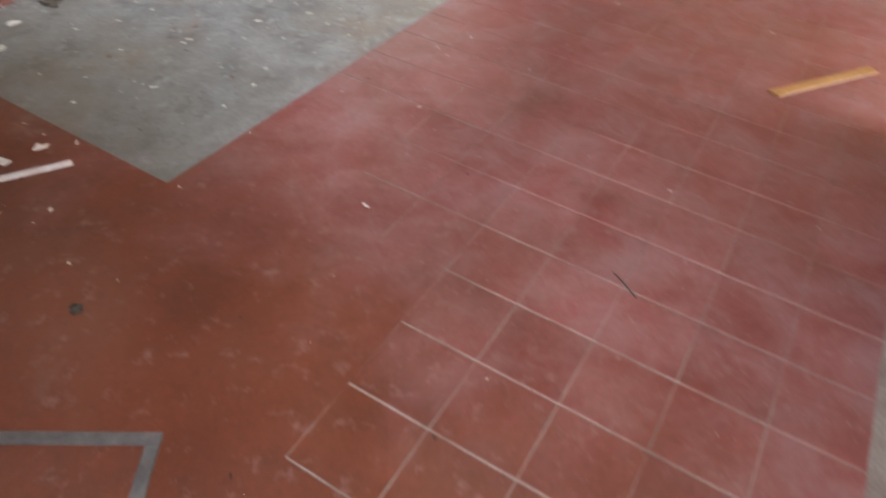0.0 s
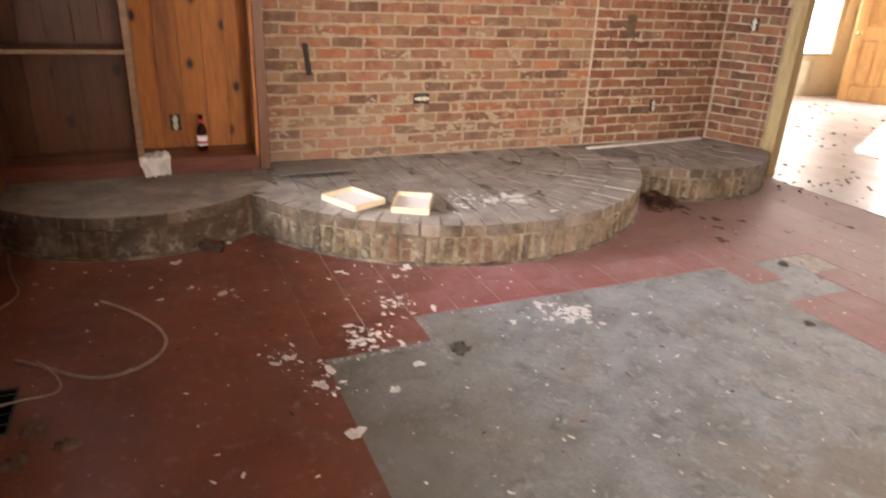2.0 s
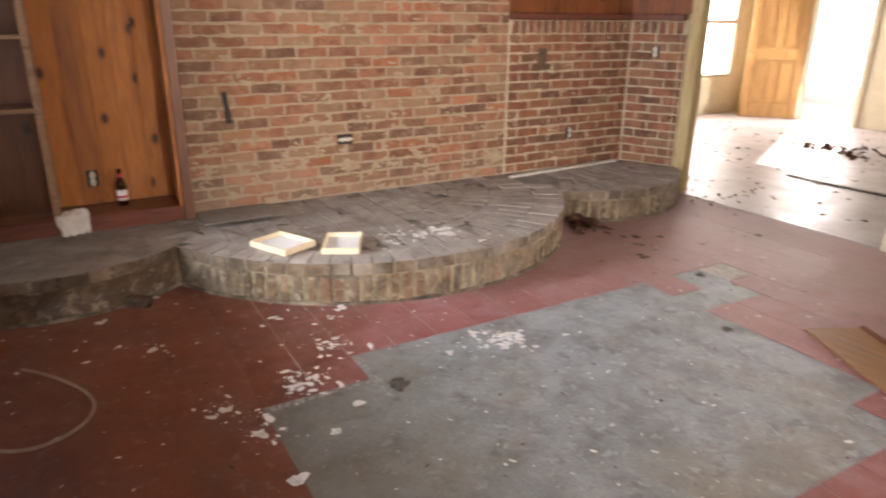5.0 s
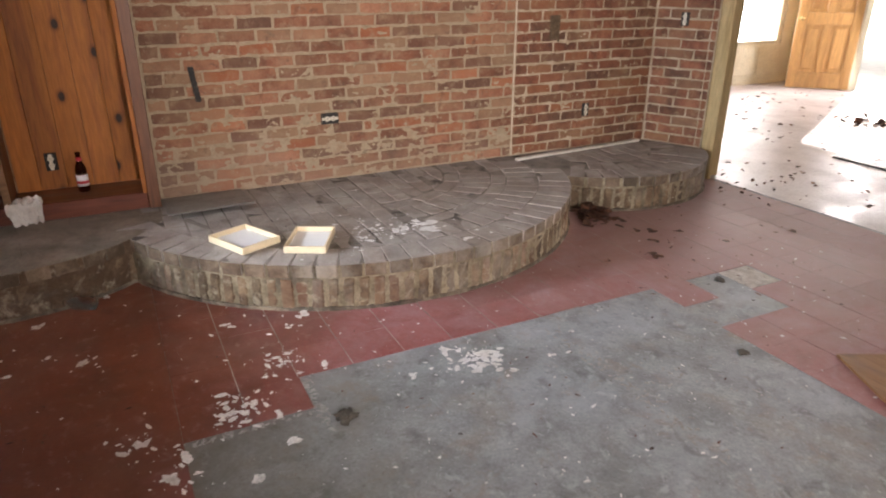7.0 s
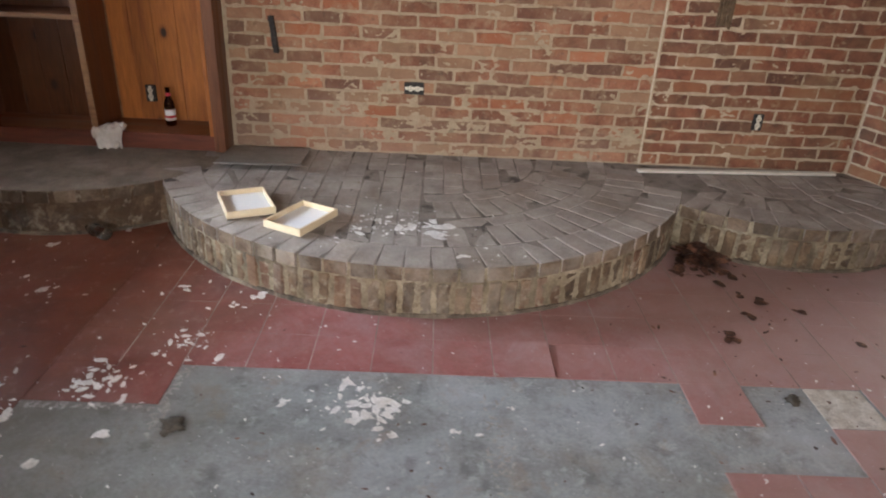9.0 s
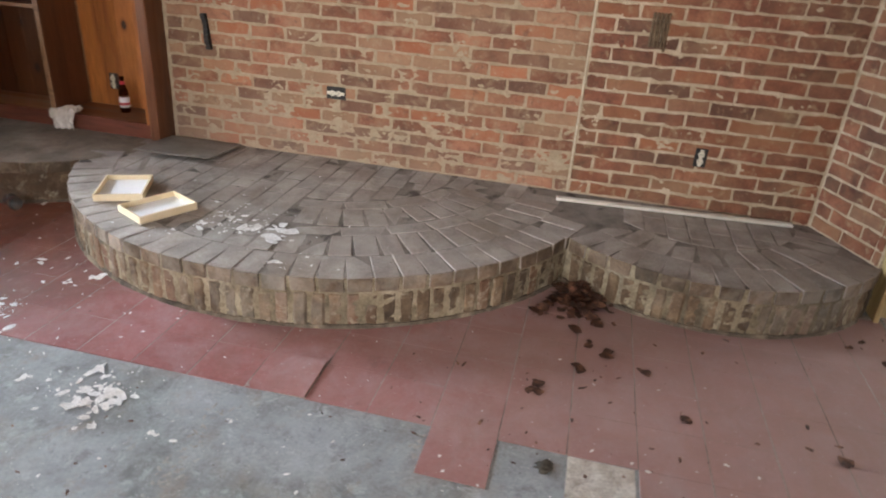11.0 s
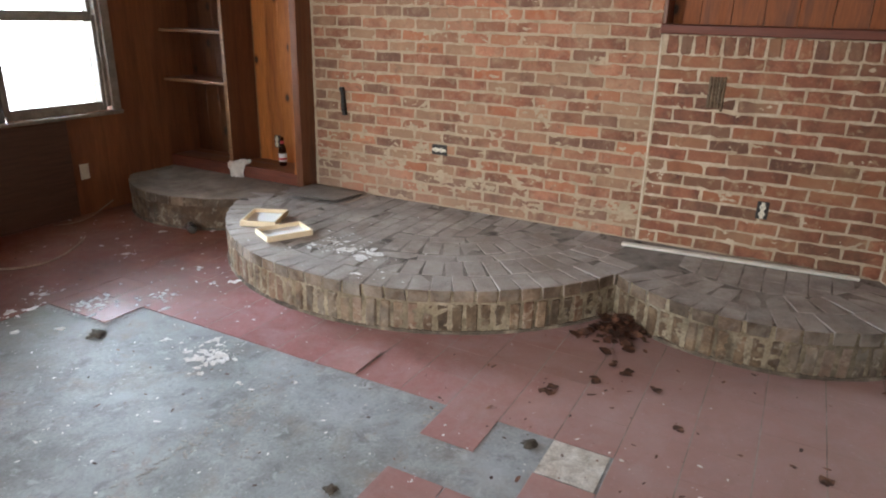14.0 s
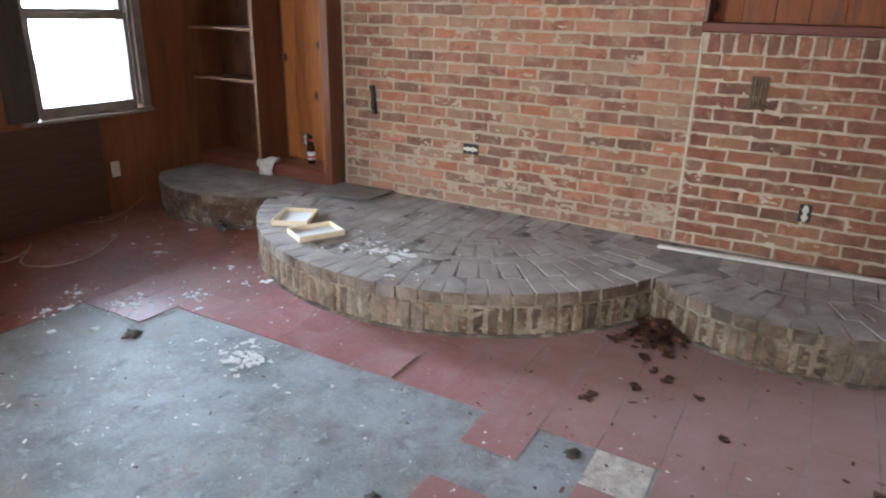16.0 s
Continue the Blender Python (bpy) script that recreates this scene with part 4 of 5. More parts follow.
for z0, z1, yy in ((0.756, 1.445, -0.040), (1.40, 2.055, -0.072)):
    sash = wp("sash", WIN_X0 + 0.031, WIN_X0 + 0.06, LY + yy, LY + yy + 0.028, z0, z1, "window_paint")
    for x0, x1, a, b in ((WIN_X1 - 0.06, WIN_X1 - 0.031, z0, z1), (WIN_X0 + 0.061, WIN_X1 - 0.061, z0, z0 + 0.07), (WIN_X0 + 0.061, WIN_X1 - 0.061, z1 - 0.045, z1)):
        part("sash_rail", box(x0 - wc, x1 - wc, yy, yy + 0.028, a - WIN_Z0, b - WIN_Z0, 0.003), M["window_paint"], sash)
    pane = part("pane", box(WIN_X0 + 0.058 - wc, WIN_X1 - 0.058 - wc, yy + 0.011, yy + 0.015, z0 + 0.068 - WIN_Z0, z1 - 0.043 - WIN_Z0), M["pane"], sash)
    pane.visible_shadow = False
wp("window_sill", WIN_X0 - 0.08, WIN_X1 + 0.12, LY - 0.15, LY + 0.035, 0.725, 0.752, "window_paint", 0.005)
wp("casing", WIN_X1 + 0.0, WIN_X1 + 0.20, LY + 0.001, LY + 0.022, 0.756, 2.2, "dark_casing", 0.003, "nearly black side casing")
wp("casing", WIN_X0 - 0.07, WIN_X0 + 0.0, LY + 0.001, LY + 0.020, 0.756, 2.2, "window_paint", 0.003)
structure("wainscot", box(-3.66, 0.8, LY + 0.001, LY + 0.012, 0.0, 0.715, 0.002), M["dark_panel"], "dark brown panel under the window", "panelling")

# ---------------------------------------------------------------- far room: window, door
fw = tagged(thing("window_2", pose(-7.6, 9.5, 0.58), "wide pale-painted window of the next room", "window"), kind="structure")
for y0, y1, z0, z1 in ((8.55, 8.62, 0.58, 2.05), (10.38, 10.45, 0.58, 2.05), (9.46, 9.53, 0.60, 2.0)):
    part("frame", box(-0.10, -0.02, y0 - 9.5, y1 - 9.5, z0 - 0.58, z1 - 0.58, 0.004), M["pale_trim"], fw)
for z0, z1 in ((0.581, 0.62), (1.39, 1.45), (2.0, 2.049)):
    part("rail", box(-0.11, -0.03, 8.621 - 9.5, 10.379 - 9.5, z0 - 0.58, z1 - 0.58, 0.004), M["pale_trim"], fw)
for k in range(4):
    structure("wall_panel", box(-7.599, -7.585, 8.5 + 0.5 * k, 8.5 + 0.5 * k + 0.44, 0.14, 0.53, 0.006), M["cream_wall"], "raised cream panel under the window", "panelling")
door = tagged(thing("door_1", pose(-6.55, 10.66, 0.012, 0, 0, 180 + 40), "varnished honey-coloured panel door standing open", "door"), kind="structure")
DW, DH, DT = 0.80, 2.02, 0.02
for x0, x1, z0, z1 in ((0, 0.115, 0, DH), (DW - 0.115, DW, 0, DH), (0.116, DW - 0.116, 0, 0.22), (0.116, DW - 0.116, 0.87, 1.03), (0.116, DW - 0.116, DH - 0.12, DH),
                       (0.35, 0.45, 0.221, 0.869), (0.35, 0.45, 1.031, DH - 0.121)):
    part("rail", box(x0, x1, -DT, DT, z0, z1, 0.004), M["door_wood"], door)
for x0, x1 in ((0.117, 0.349), (0.451, DW - 0.117)):
    for z0, z1 in ((0.222, 0.868), (1.032, DH - 0.122)):
        panel = part("panel", box(x0, x1, -0.004, 0.004, z0, z1), M["door_wood"], door)
        part("raised_field", box(x0 + 0.045, x1 - 0.045, -0.013, 0.013, z0 + 0.045, z1 - 0.045, 0.008), M["door_wood"], panel)
knob = lathe([(0.008, 0.0), (0.01, 0.03), (0.026, 0.04), (0.03, 0.055), (0.024, 0.07), (0.008, 0.075)], 14)
M["brass"] = surface("brass", [(0, (0.35, 0.24, 0.10)), (1, (0.5, 0.36, 0.16))], 20, (0.25, 0.45), 0.1, 80, metallic=1.0)
bmesh.ops.transform(knob, matrix=pose(DW - 0.06, DT, 0.95, -90), verts=knob.verts)
part("door_knob", knob, M["brass"], door, smooth=True)
structure("door_casing", boxes((-6.65, -6.56, 10.672, 10.698, 0, 2.06, 0.003), (-5.69, -5.60, 10.672, 10.698, 0, 2.06, 0.003)), M["pale_trim"], "pale casing of the sunlit doorway", "trim")
plank = thing("plank", pose(-3.6, 6.95, 0), "dark narrow floorboard edge lying across the floor", "plank")
part("board", box(-0.55, 0.55, -0.035, 0.035, 0.0, 0.014, 0.003), M["dark_casing"], plank)

# ---------------------------------------------------------------- loose things on hearth and bookcase
M["tray_wood"] = surface("tray_wood", [(0, (0.72, 0.59, 0.39)), (1, (0.80, 0.68, 0.48))], 14, (0.5, 0.7), 0.1, 60, grain=0.05)
M["white_card"] = surface("white_card", [(0, (0.86, 0.86, 0.87)), (1, (0.90, 0.90, 0.90))], 8, (0.5, 0.7), 0.05, 60, grain=0.03)
M["slate"] = surface("slate_sheet", [(0, (0.135, 0.12, 0.106)), (1, (0.225, 0.208, 0.188))], 6, (0.36, 0.5), 0.4, 60)
M["black"] = surface("black_metal", [(0, (0.012, 0.010, 0.009)), (1, (0.03, 0.026, 0.022))], 20, (0.5, 0.8), 0.3, 90)
M["ivory"] = surface("ivory_plastic", [(0, (0.62, 0.57, 0.46)), (1, (0.70, 0.66, 0.55))], 10, (0.35, 0.5), 0.05, 60)
M["white_strip"] = surface("white_strip", [(0, (0.66, 0.62, 0.54)), (1, (0.80, 0.77, 0.70))], 9, (0.5, 0.7), 0.3, 70, stretch=(1, 0.2, 1))
M["cloth"] = surface("cloth", [(0, (0.58, 0.52, 0.46)), (1, (0.76, 0.71, 0.66))], 14, (0.85, 1.0), 0.4, 200)
M["paint_flake"] = surface("paint_flake", [(0, (0.62, 0.59, 0.56)), (0.5, (0.78, 0.77, 0.76)), (1, (0.86, 0.86, 0.87))], 9, (0.6, 0.85), 0.3, 90, island=0.08)
M["leaf"] = surface("leaf", [(0, (0.030, 0.014, 0.011)), (0.5, (0.085, 0.040, 0.027)), (1, (0.24, 0.125, 0.075))], 24, (0.45, 0.7), 0.3, 90, island=0.55)
M["cord"] = surface("cord", [(0, (0.27, 0.195, 0.145)), (1, (0.42, 0.33, 0.25))], 20, (0.5, 0.7), 0.1, 80)
M["rust"] = surface("rust", [(0, (0.075, 0.046, 0.024)), (1, (0.18, 0.118, 0.066))], 30, (0.7, 0.9), 0.6, 120)
M["dust"] = surface("dust_lump", [(0, (0.035, 0.03, 0.025)), (1, (0.14, 0.12, 0.095))], 30, (0.9, 1.0), 0.8, 150)
M["crumble"] = surface("crumble", [(0, (0.10, 0.050, 0.032)), (1, (0.23, 0.14, 0.095))], 24, (0.9, 1.0), 0.9, 130)
M["grey_metal"] = surface("grey_metal", [(0, (0.07, 0.065, 0.064)), (1, (0.15, 0.14, 0.138))], 12, (0.4, 0.6), 0.2, 80)
M["red_plastic"] = surface("red_plastic", [(0, (0.55, 0.03, 0.05)), (1, (0.62, 0.05, 0.07))], 10, (0.35, 0.5), 0.05, 60)
M["bottle_glass"] = glass("bottle_glass", (0.10, 0.03, 0.012), 0.05)
M["clear_plastic"] = glass("clear_plastic", (0.85, 0.88, 0.88), 0.15)
HT = HZ + 0.0035        # the top of the hearth's bricks


def wooden_tray(x, y, turn, a, b, h=0.036):
    t = thing("tray", pose(x, y, HT, 0, 0, turn), "shallow pale wooden tray with a white bottom, on the hearth", "tray", "trays on the hearth")
    part("bottom", box(-a / 2 + 0.009, a / 2 - 0.009, -b / 2 + 0.009, b / 2 - 0.009, 0.0, 0.011), M["white_card"], t, "white card bottom")
    w = 0.0085
    for x0, x1, y0, y1 in ((-a / 2, a / 2, -b / 2, -b / 2 + w), (-a / 2, a / 2, b / 2 - w, b / 2), (-a / 2, -a / 2 + w, -b / 2 + w, b / 2 - w), (a / 2 - w, a / 2, -b / 2 + w, b / 2 - w)):
        part("side", box(x0, x1, y0, y1, 0.0, h, 0.0015), M["tray_wood"], t)


wooden_tray(-3.755, 1.725, 25, 0.285, 0.225)
wooden_tray(-3.60, 2.02, -27, 0.285, 0.205)

sl = bmesh.new()
bmesh.ops.create_grid(sl, x_segments=16, y_segments=16, size=0.5)
for v in sl.verts:
    u, w = v.co.x, v.co.y
    v.co = Vector((u * 0.39, w * 0.47, 0.011 + 0.024 * (u + 0.5) + 0.02 * max(0.0, u) * max(0.0, w) + 0.0015 * noise.noise(Vector((u * 5, w * 5, 1)))))
ret = bmesh.ops.extrude_face_region(sl, geom=sl.faces[:])
for v in ret["geom"]:
    if isinstance(v, bmesh.types.BMVert):
        v.co.z -= 0.006
bmesh.ops.recalc_face_normals(sl, faces=sl.faces)
slate = part("flooring_sheet", sl, M["slate"])
slate.matrix_world = pose(-4.46, 1.645, HT, 0, 0, 1.5)
tagged(slate, "dark grey sheet of flooring lying on the hearth", "sheet")

strip = part("wooden_strip", box(-0.02, 0.02, -0.62, 0.62, 0, 0.016, 0.003), M["white_strip"])
strip.matrix_world = pose(-4.575, 4.445, HT, 0, 0, 4.6)
tagged(strip, "long off-white wooden strip lying on the hearth", "wood strip")

bottle = thing("bottle", pose(-4.745, 1.02, 0.328), "brown glass beer bottle with a worn paper label", "bottle")
part("glass", lathe([(0.026, 0.0), (0.0305, 0.006), (0.0305, 0.125), (0.028, 0.142), (0.018, 0.165), (0.0135, 0.185), (0.0130, 0.215), (0.0145, 0.217), (0.0145, 0.228), (0.0125, 0.229)], 24), M["bottle_glass"], bottle, smooth=True)
lab = lathe([(0.0309, 0.035), (0.0309, 0.10)], 24)
part("label", lab, M["white_card"], bottle, "worn white paper label", smooth=True)
part("neck_label", lathe([(0.0148, 0.178), (0.0140, 0.200)], 24), M["red_plastic"], bottle, "small red neck label", smooth=True)
part("label_band", lathe([(0.0312, 0.05), (0.0312, 0.066)], 24), M["red_plastic"], bottle, "red band on the label", smooth=True)

rag = bmesh.new()
bmesh.ops.create_grid(rag, x_segments=34, y_segments=34, size=0.5)
for v in rag.verts:
    u, w = v.co.x, v.co.y          # u from the shelf to over the edge, w along it
    n = noise.fractal(Vector((u * 4.2, w * 4.2, 7.0)), 1.0, 2.0, 3)
    n2 = noise.noise(Vector((u * 9 + 4, w * 9, 2.0)))
    half = 0.085 * (1 - 0.35 * abs(u)) * (1 + 0.25 * noise.noise(Vector((u * 3, 1, w * 2))))
    over = max(0.0, u - 0.02)
    x = 0.16 * min(u, 0.02) + 0.014 + 0.02 * n * min(1, over * 6) + 0.028 * min(1, over * 5)
    z = 0.012 + 0.032 * abs(n) + 0.012 * n2 - 0.23 * over
    if over <= 0:
        z = max(z, 0.006)
    v.co = Vector((x, w * 2 * half + 0.025 * n * over, z + 0.03 * max(0.0, 0.3 - abs(w)) * (over <= 0)))
ragob = part("rag", rag, M["cloth"], None, "", True)
ragob.matrix_world = pose(CX - 0.004, 0.735, 0.335)
so = ragob.modifiers.new("thickness", "SOLIDIFY")
so.thickness = 0.002
tagged(ragob, "crumpled off-white rag draped over the bookcase plinth", "rag")

clear = lathe([(0.012, 0.0), (0.014, 0.018), (0.013, 0.02), (0.032, 0.05), (0.033, 0.075), (0.029, 0.085), (0.033, 0.095), (0.033, 0.135), (0.026, 0.15), (0.010, 0.152)], 18)
for v in clear.verts:
    v.co += 0.006 * Vector((noise.noise(v.co * 30), noise.noise(v.co * 30 + Vector((5, 0, 0))), 0))
bmesh.ops.transform(clear, matrix=pose(0, 0, 0.036, 0, 90, 0), verts=clear.verts)
cl = part("plastic_bottle", clear, M["clear_plastic"], None, "", True)
cl.matrix_world = pose(-3.86, 0.88, 0.0, 0, 0, 62)
tagged(cl, "crumpled clear plastic bottle lying by the hearth", "bottle")

# ---------------------------------------------------------------- fittings on the walls


def receptacle(m, label, category="socket", wide=0.062, high=0.10):
    """A bare outlet in its dark box, face towards local +x, upright."""
    t = thing("wall_socket", m, label, category, "wall sockets")
    part("back_box", box(-0.012, 0.008, -wide / 2, wide / 2, -high / 2, high / 2, 0.004), M["black"], t)
    for s in (-1, 1):
        bm = lathe([(0.0155, 0.0), (0.0165, 0.004), (0.0155, 0.006)], 16)
        bmesh.ops.transform(bm, matrix=pose(0.0085, 0, s * 0.0195, 0, 90, 0), verts=bm.verts)
        f = part("outlet_face", bm, M["ivory"], t)
        for q in (-1, 1):
            part("slot", box(0.0146, 0.0152, q * 0.006 - 0.0012, q * 0.006 + 0.0012, s * 0.0195 - 0.004, s * 0.0195 + 0.004), M["black"], f)
    part("strap", box(0.0082, 0.0095, -0.009, 0.009, -high / 2 + 0.004, high / 2 - 0.004, 0.0005), M["ivory"], t)
    return t


receptacle(pose(WX + 0.007, 2.487, 0.633, 90, 0, 0), "uncovered outlet set sideways in the brick wall", wide=0.07, high=0.115)
receptacle(pose(WX + 0.007, 4.54, 0.528), "uncovered upright outlet in the brick wall")
receptacle(pose(CB + 0.008, 0.875, 0.49), "uncovered outlet in the bookcase back")
receptacle(RET @ pose(0.008, 0.24, 1.19), "uncovered outlet high on the brick return")
plate = part("blank_plate", box(-0.036, 0.036, 0, 0.006, -0.058, 0.058, 0.003), M["ivory"])
plate.matrix_world = pose(-3.74, LY + 0.0125, 0.33)
tagged(plate, "ivory blank cover plate on the panelled wall", "cover plate")

strap = bmesh.new()
for k in range(7):
    z = 0.17 * (k / 6 - 0.5)
    add_box(strap, 0.0, 0.026 + 0.008 * math.sin(k * 1.1), -0.016 - 0.02 * (k / 6 - 0.5), 0.014 - 0.02 * (k / 6 - 0.5), z - 0.0145, z + 0.0145, 0.002)
hook = part("iron_strap", strap, M["black"])
hook.matrix_world = pose(WX + 0.006, 1.69, 0.90)
tagged(hook, "short rusty iron strap fixed to the brick", "iron strap")
ribs = thing("ribbed_block", pose(WX + 0.006, 4.205, 1.145), "dark ribbed block set into the brick", "block")
for k in range(5):
    part("rib", box(0.0, 0.012 + 0.003 * (k % 2), -0.045 + 0.018 * k, -0.045 + 0.018 * k + 0.0155, -0.085 - (0.015 if k == 4 else 0.0), 0.085, 0.004), M["rust"], ribs)

# ---------------------------------------------------------------- rubbish on the floor
fl = random.Random(21)


def add_flake(bm, x, y, z, size, r, curl=0.15, longer=1.0):
    """A torn, slightly curled scrap with an uneven outline."""
    n = r.randint(6, 10)
    turn = r.uniform(0, 6.28)
    pts = []
    for k in range(n):
        a = 2 * math.pi * k / n
        d = size * r.uniform(0.5, 1.1)
        u, w = d * math.cos(a) * longer, d * math.sin(a) * r.uniform(0.5, 0.9)
        pts.append((x + u * math.cos(turn) - w * math.sin(turn), y + u * math.sin(turn) + w * math.cos(turn), z + 0.0006 + curl * d * r.uniform(0, 0.35)))
    top = [bm.verts.new((p[0], p[1], p[2] + 0.0012)) for p in pts]
    low = [bm.verts.new(p) for p in pts]
    c = bm.verts.new((x, y, z + 0.0022))
    for k in range(n):
        q = (k + 1) % n
        bm.faces.new((top[k], top[q], c))
        bm.faces.new((low[k], low[q], top[q], top[k]))
    bm.faces.new(list(reversed(low)))


# larger scraps: x, y, half size
SCRAPS = [(-2.10, 1.24, 0.05), (-2.40, 1.20, 0.045), (-2.48, 1.26, 0.035), (-2.63, 1.14, 0.045), (-2.48, 1.81, 0.0), (-1.62, 0.93, 0.045), (-1.50, 0.88, 0.035),
          (-1.65, 1.16, 0.028), (-1.67, 0.80, 0.025), (-1.86, 0.68, 0.028), (-3.35, 1.54, 0.033), (-3.31, 1.89, 0.045), (-3.23, 1.79, 0.03), (-3.91, 1.06, 0.04),
          (-2.60, 2.13, 0.03), (-2.86, 1.85, 0.03), (-2.42, 1.61, 0.035), (-2.29, 1.45, 0.03), (-2.49, 2.73, 0.022), (-2.54, 2.41, 0.045), (-2.63, 2.50, 0.045), (-3.29, 0.95, 0.035), (-3.72, 0.78, 0.04)]
for x, y, s in SCRAPS:
    if s:
        bm = bmesh.new()
        for q in range(3):
            add_flake(bm, fl.gauss(0, 0.35 * s), fl.gauss(0, 0.3 * s), 0.0011 * q, s * fl.uniform(0.35, 0.8), fl, 0.1, 1.25)
        ob = part("paint_scrap", bm, M["paint_flake"])
        ob.matrix_world = pose(x, y, 0.0005 if x > X0 or y < Y0 else 0.001)
        tagged(ob, "torn off-white paint scrap lying on the floor", "paint scrap", "paint scraps on the floor")
for x, y, turn, ln in ((-1.74, 1.04, 12, 0.17), (-1.565, 1.08, -62 + 90 + 33, 0.20), (-1.85, 0.74, 60, 0.09)):
    bm = box(-ln / 2, ln / 2, -0.014, 0.014, 0, 0.003, 0.001)
    ob = part("paint_strip", bm, M["paint_flake"])
    ob.matrix_world = pose(x, y, 0.0004, 0, 0, turn)
    tagged(ob, "narrow off-white strip of peeled trim", "paint scrap", "paint scraps on the floor")

crumbs = bmesh.new()
for x, y, spread, count, size, z in ((-2.69, 1.47, 0.055, 85, 0.011, 0.001), (-2.60, 2.44, 0.075, 80, 0.012, 0), (-2.95, 1.69, 0.065, 60, 0.008, 0.001), (-3.3, 1.8, 0.2, 26, 0.009, 0.001),
                                     (-2.43, 1.22, 0.06, 26, 0.011, 0.001), (-2.63, 1.12, 0.06, 20, 0.010, 0.001), (-3.6, 0.9, 0.35, 26, 0.009, 0.001), (-1.75, 0.9, 0.25, 18, 0.009, 0.001),
                                     (-2.3, 2.0, 0.5, 90, 0.006, 0), (-3.62, 2.38, 0.085, 70, 0.010, HT), (-3.60, 2.53, 0.04, 22, 0.016, HT), (-3.52, 2.70, 0.05, 10, 0.02, HT),
                                     (-3.33, 2.80, 0.06, 12, 0.009, HT), (-3.41, 2.21, 0.04, 5, 0.012, HT), (-3.0, 2.4, 0.45, 26, 0.006, 0.001), (-2.0, 2.9, 0.6, 60, 0.005, 0), (-2.7, 4.2, 0.45, 90, 0.0045, 0.001), (-3.6, 0.2, 0.25, 10, 0.009, 0.001),
                                     (-3.0, 0.8, 0.45, 70, 0.0045, 0.001), (-1.9, 0.7, 0.45, 55, 0.0045, 0.001), (-3.7, 2.6, 0.4, 50, 0.004, HT), (-2.2, 2.4, 0.6, 120, 0.0035, 0), (-2.9, 3.2, 0.5, 60, 0.004, 0.001),
                                     (-0.6, 2.6, 0.9, 26, 0.005, 0.001), (-0.1, 1.5, 0.5, 14, 0.006, 0.001)):
    for k in range(count):
        px, py = fl.gauss(x, spread), fl.gauss(y, spread)
        if z < 0.1 and any(math.hypot(px - WX, py - cy) < r + 0.02 for cy, r in LOBES):
            continue
        if z > 0.1 and math.hypot(px - WX, py - 2.57) > 1.46:
            continue
        add_flake(crumbs, px, py, z, size * (0.25 + 1.9 * fl.random() ** 3), fl, 0.2, fl.uniform(1, 1.8))
tagged(part("paint_crumbs", crumbs, M["paint_flake"]), "scatter of small white paint crumbs", "paint crumbs", kind="stuff")


grit = bmesh.new()
for x, y, spread, count, size, z in ((-3.1, 0.6, 0.45, 60, 0.006, 0.001), (-2.1, 2.3, 0.6, 70, 0.005, 0), (-3.0, 3.6, 0.45, 45, 0.005, 0.001), (-3.2, 4.5, 0.5, 50, 0.007, 0.001),
                                     (-3.8, 2.6, 0.5, 60, 0.005, HT), (-2.5, 4.2, 0.4, 40, 0.007, 0.001), (-0.8, 1.0, 0.5, 25, 0.004, 0.001)):
    for k in range(count):
        px, py = fl.gauss(x, spread), fl.gauss(y, spread)
        if z < 0.1 and (py < 0.02 or any(math.hypot(px - WX, py - cy) < r + 0.02 for cy, r in LOBES)):
            continue
        if z > 0.1 and (px < WX + 0.05 or math.hypot(px - WX, py - 2.57) > 1.46):
            continue
        add_flake(grit, px, py, z, size * (0.3 + 1.4 * fl.random() ** 2), fl, 0.3, fl.uniform(1, 2.2))
tagged(part("grit", grit, M["leaf"]), "scatter of dark grit and leaf crumbs", "dirt", kind="stuff")


M["adhesive"] = surface("old_adhesive", [(0, (0.27, 0.255, 0.24)), (1, (0.43, 0.42, 0.41))], 18, (0.8, 0.95), 0.6, 90)
ridge = bmesh.new()
for x0, y0, x1, y1, count, wide in ((-2.68, 2.85, -1.72, 2.89, 120, 0.026), (-2.79, 1.74, -2.45, 1.735, 60, 0.014), (-2.55, 1.27, -2.56, 1.72, 40, 0.012), (-2.75, 3.545, -2.60, 3.55, 16, 0.01),
                                    (-2.30, 2.9, -1.9, 3.3, 30, 0.05)):
    for k in range(count):
        f = fl.random()
        add_flake(ridge, x0 + f * (x1 - x0) + fl.gauss(0, wide), y0 + f * (y1 - y0) + fl.gauss(0, wide), -0.004, fl.uniform(0.004, 0.012), fl, 0.05, fl.uniform(1, 2.2))
tagged(part("adhesive_ridge", ridge, M["adhesive"]), "ragged ridges of old tile adhesive on the slab", "adhesive", kind="stuff")


def add_leaf(bm, x, y, z, size, r, lean=35, curl=0.5):
    """One dry curled leaf."""
    m = pose(x, y, z, r.uniform(-lean, lean), r.uniform(-lean, lean), r.uniform(0, 360))
    rows = []
    for k in range(5):
        f = k / 4
        w = size * 0.42 * math.sin(math.pi * min(0.98, f * 0.92 + 0.06)) * r.uniform(0.7, 1.2)
        up = size * 0.5 * curl * (f - 0.5) ** 2
        rows.append([bm.verts.new(m @ Vector((size * (f - 0.5), s * w, up + abs(s) * w * curl))) for s in (-1, 0, 1)])
    for a, b in zip(rows, rows[1:]):
        for k in range(2):
            bm.faces.new((a[k], a[k + 1], b[k + 1], b[k]))


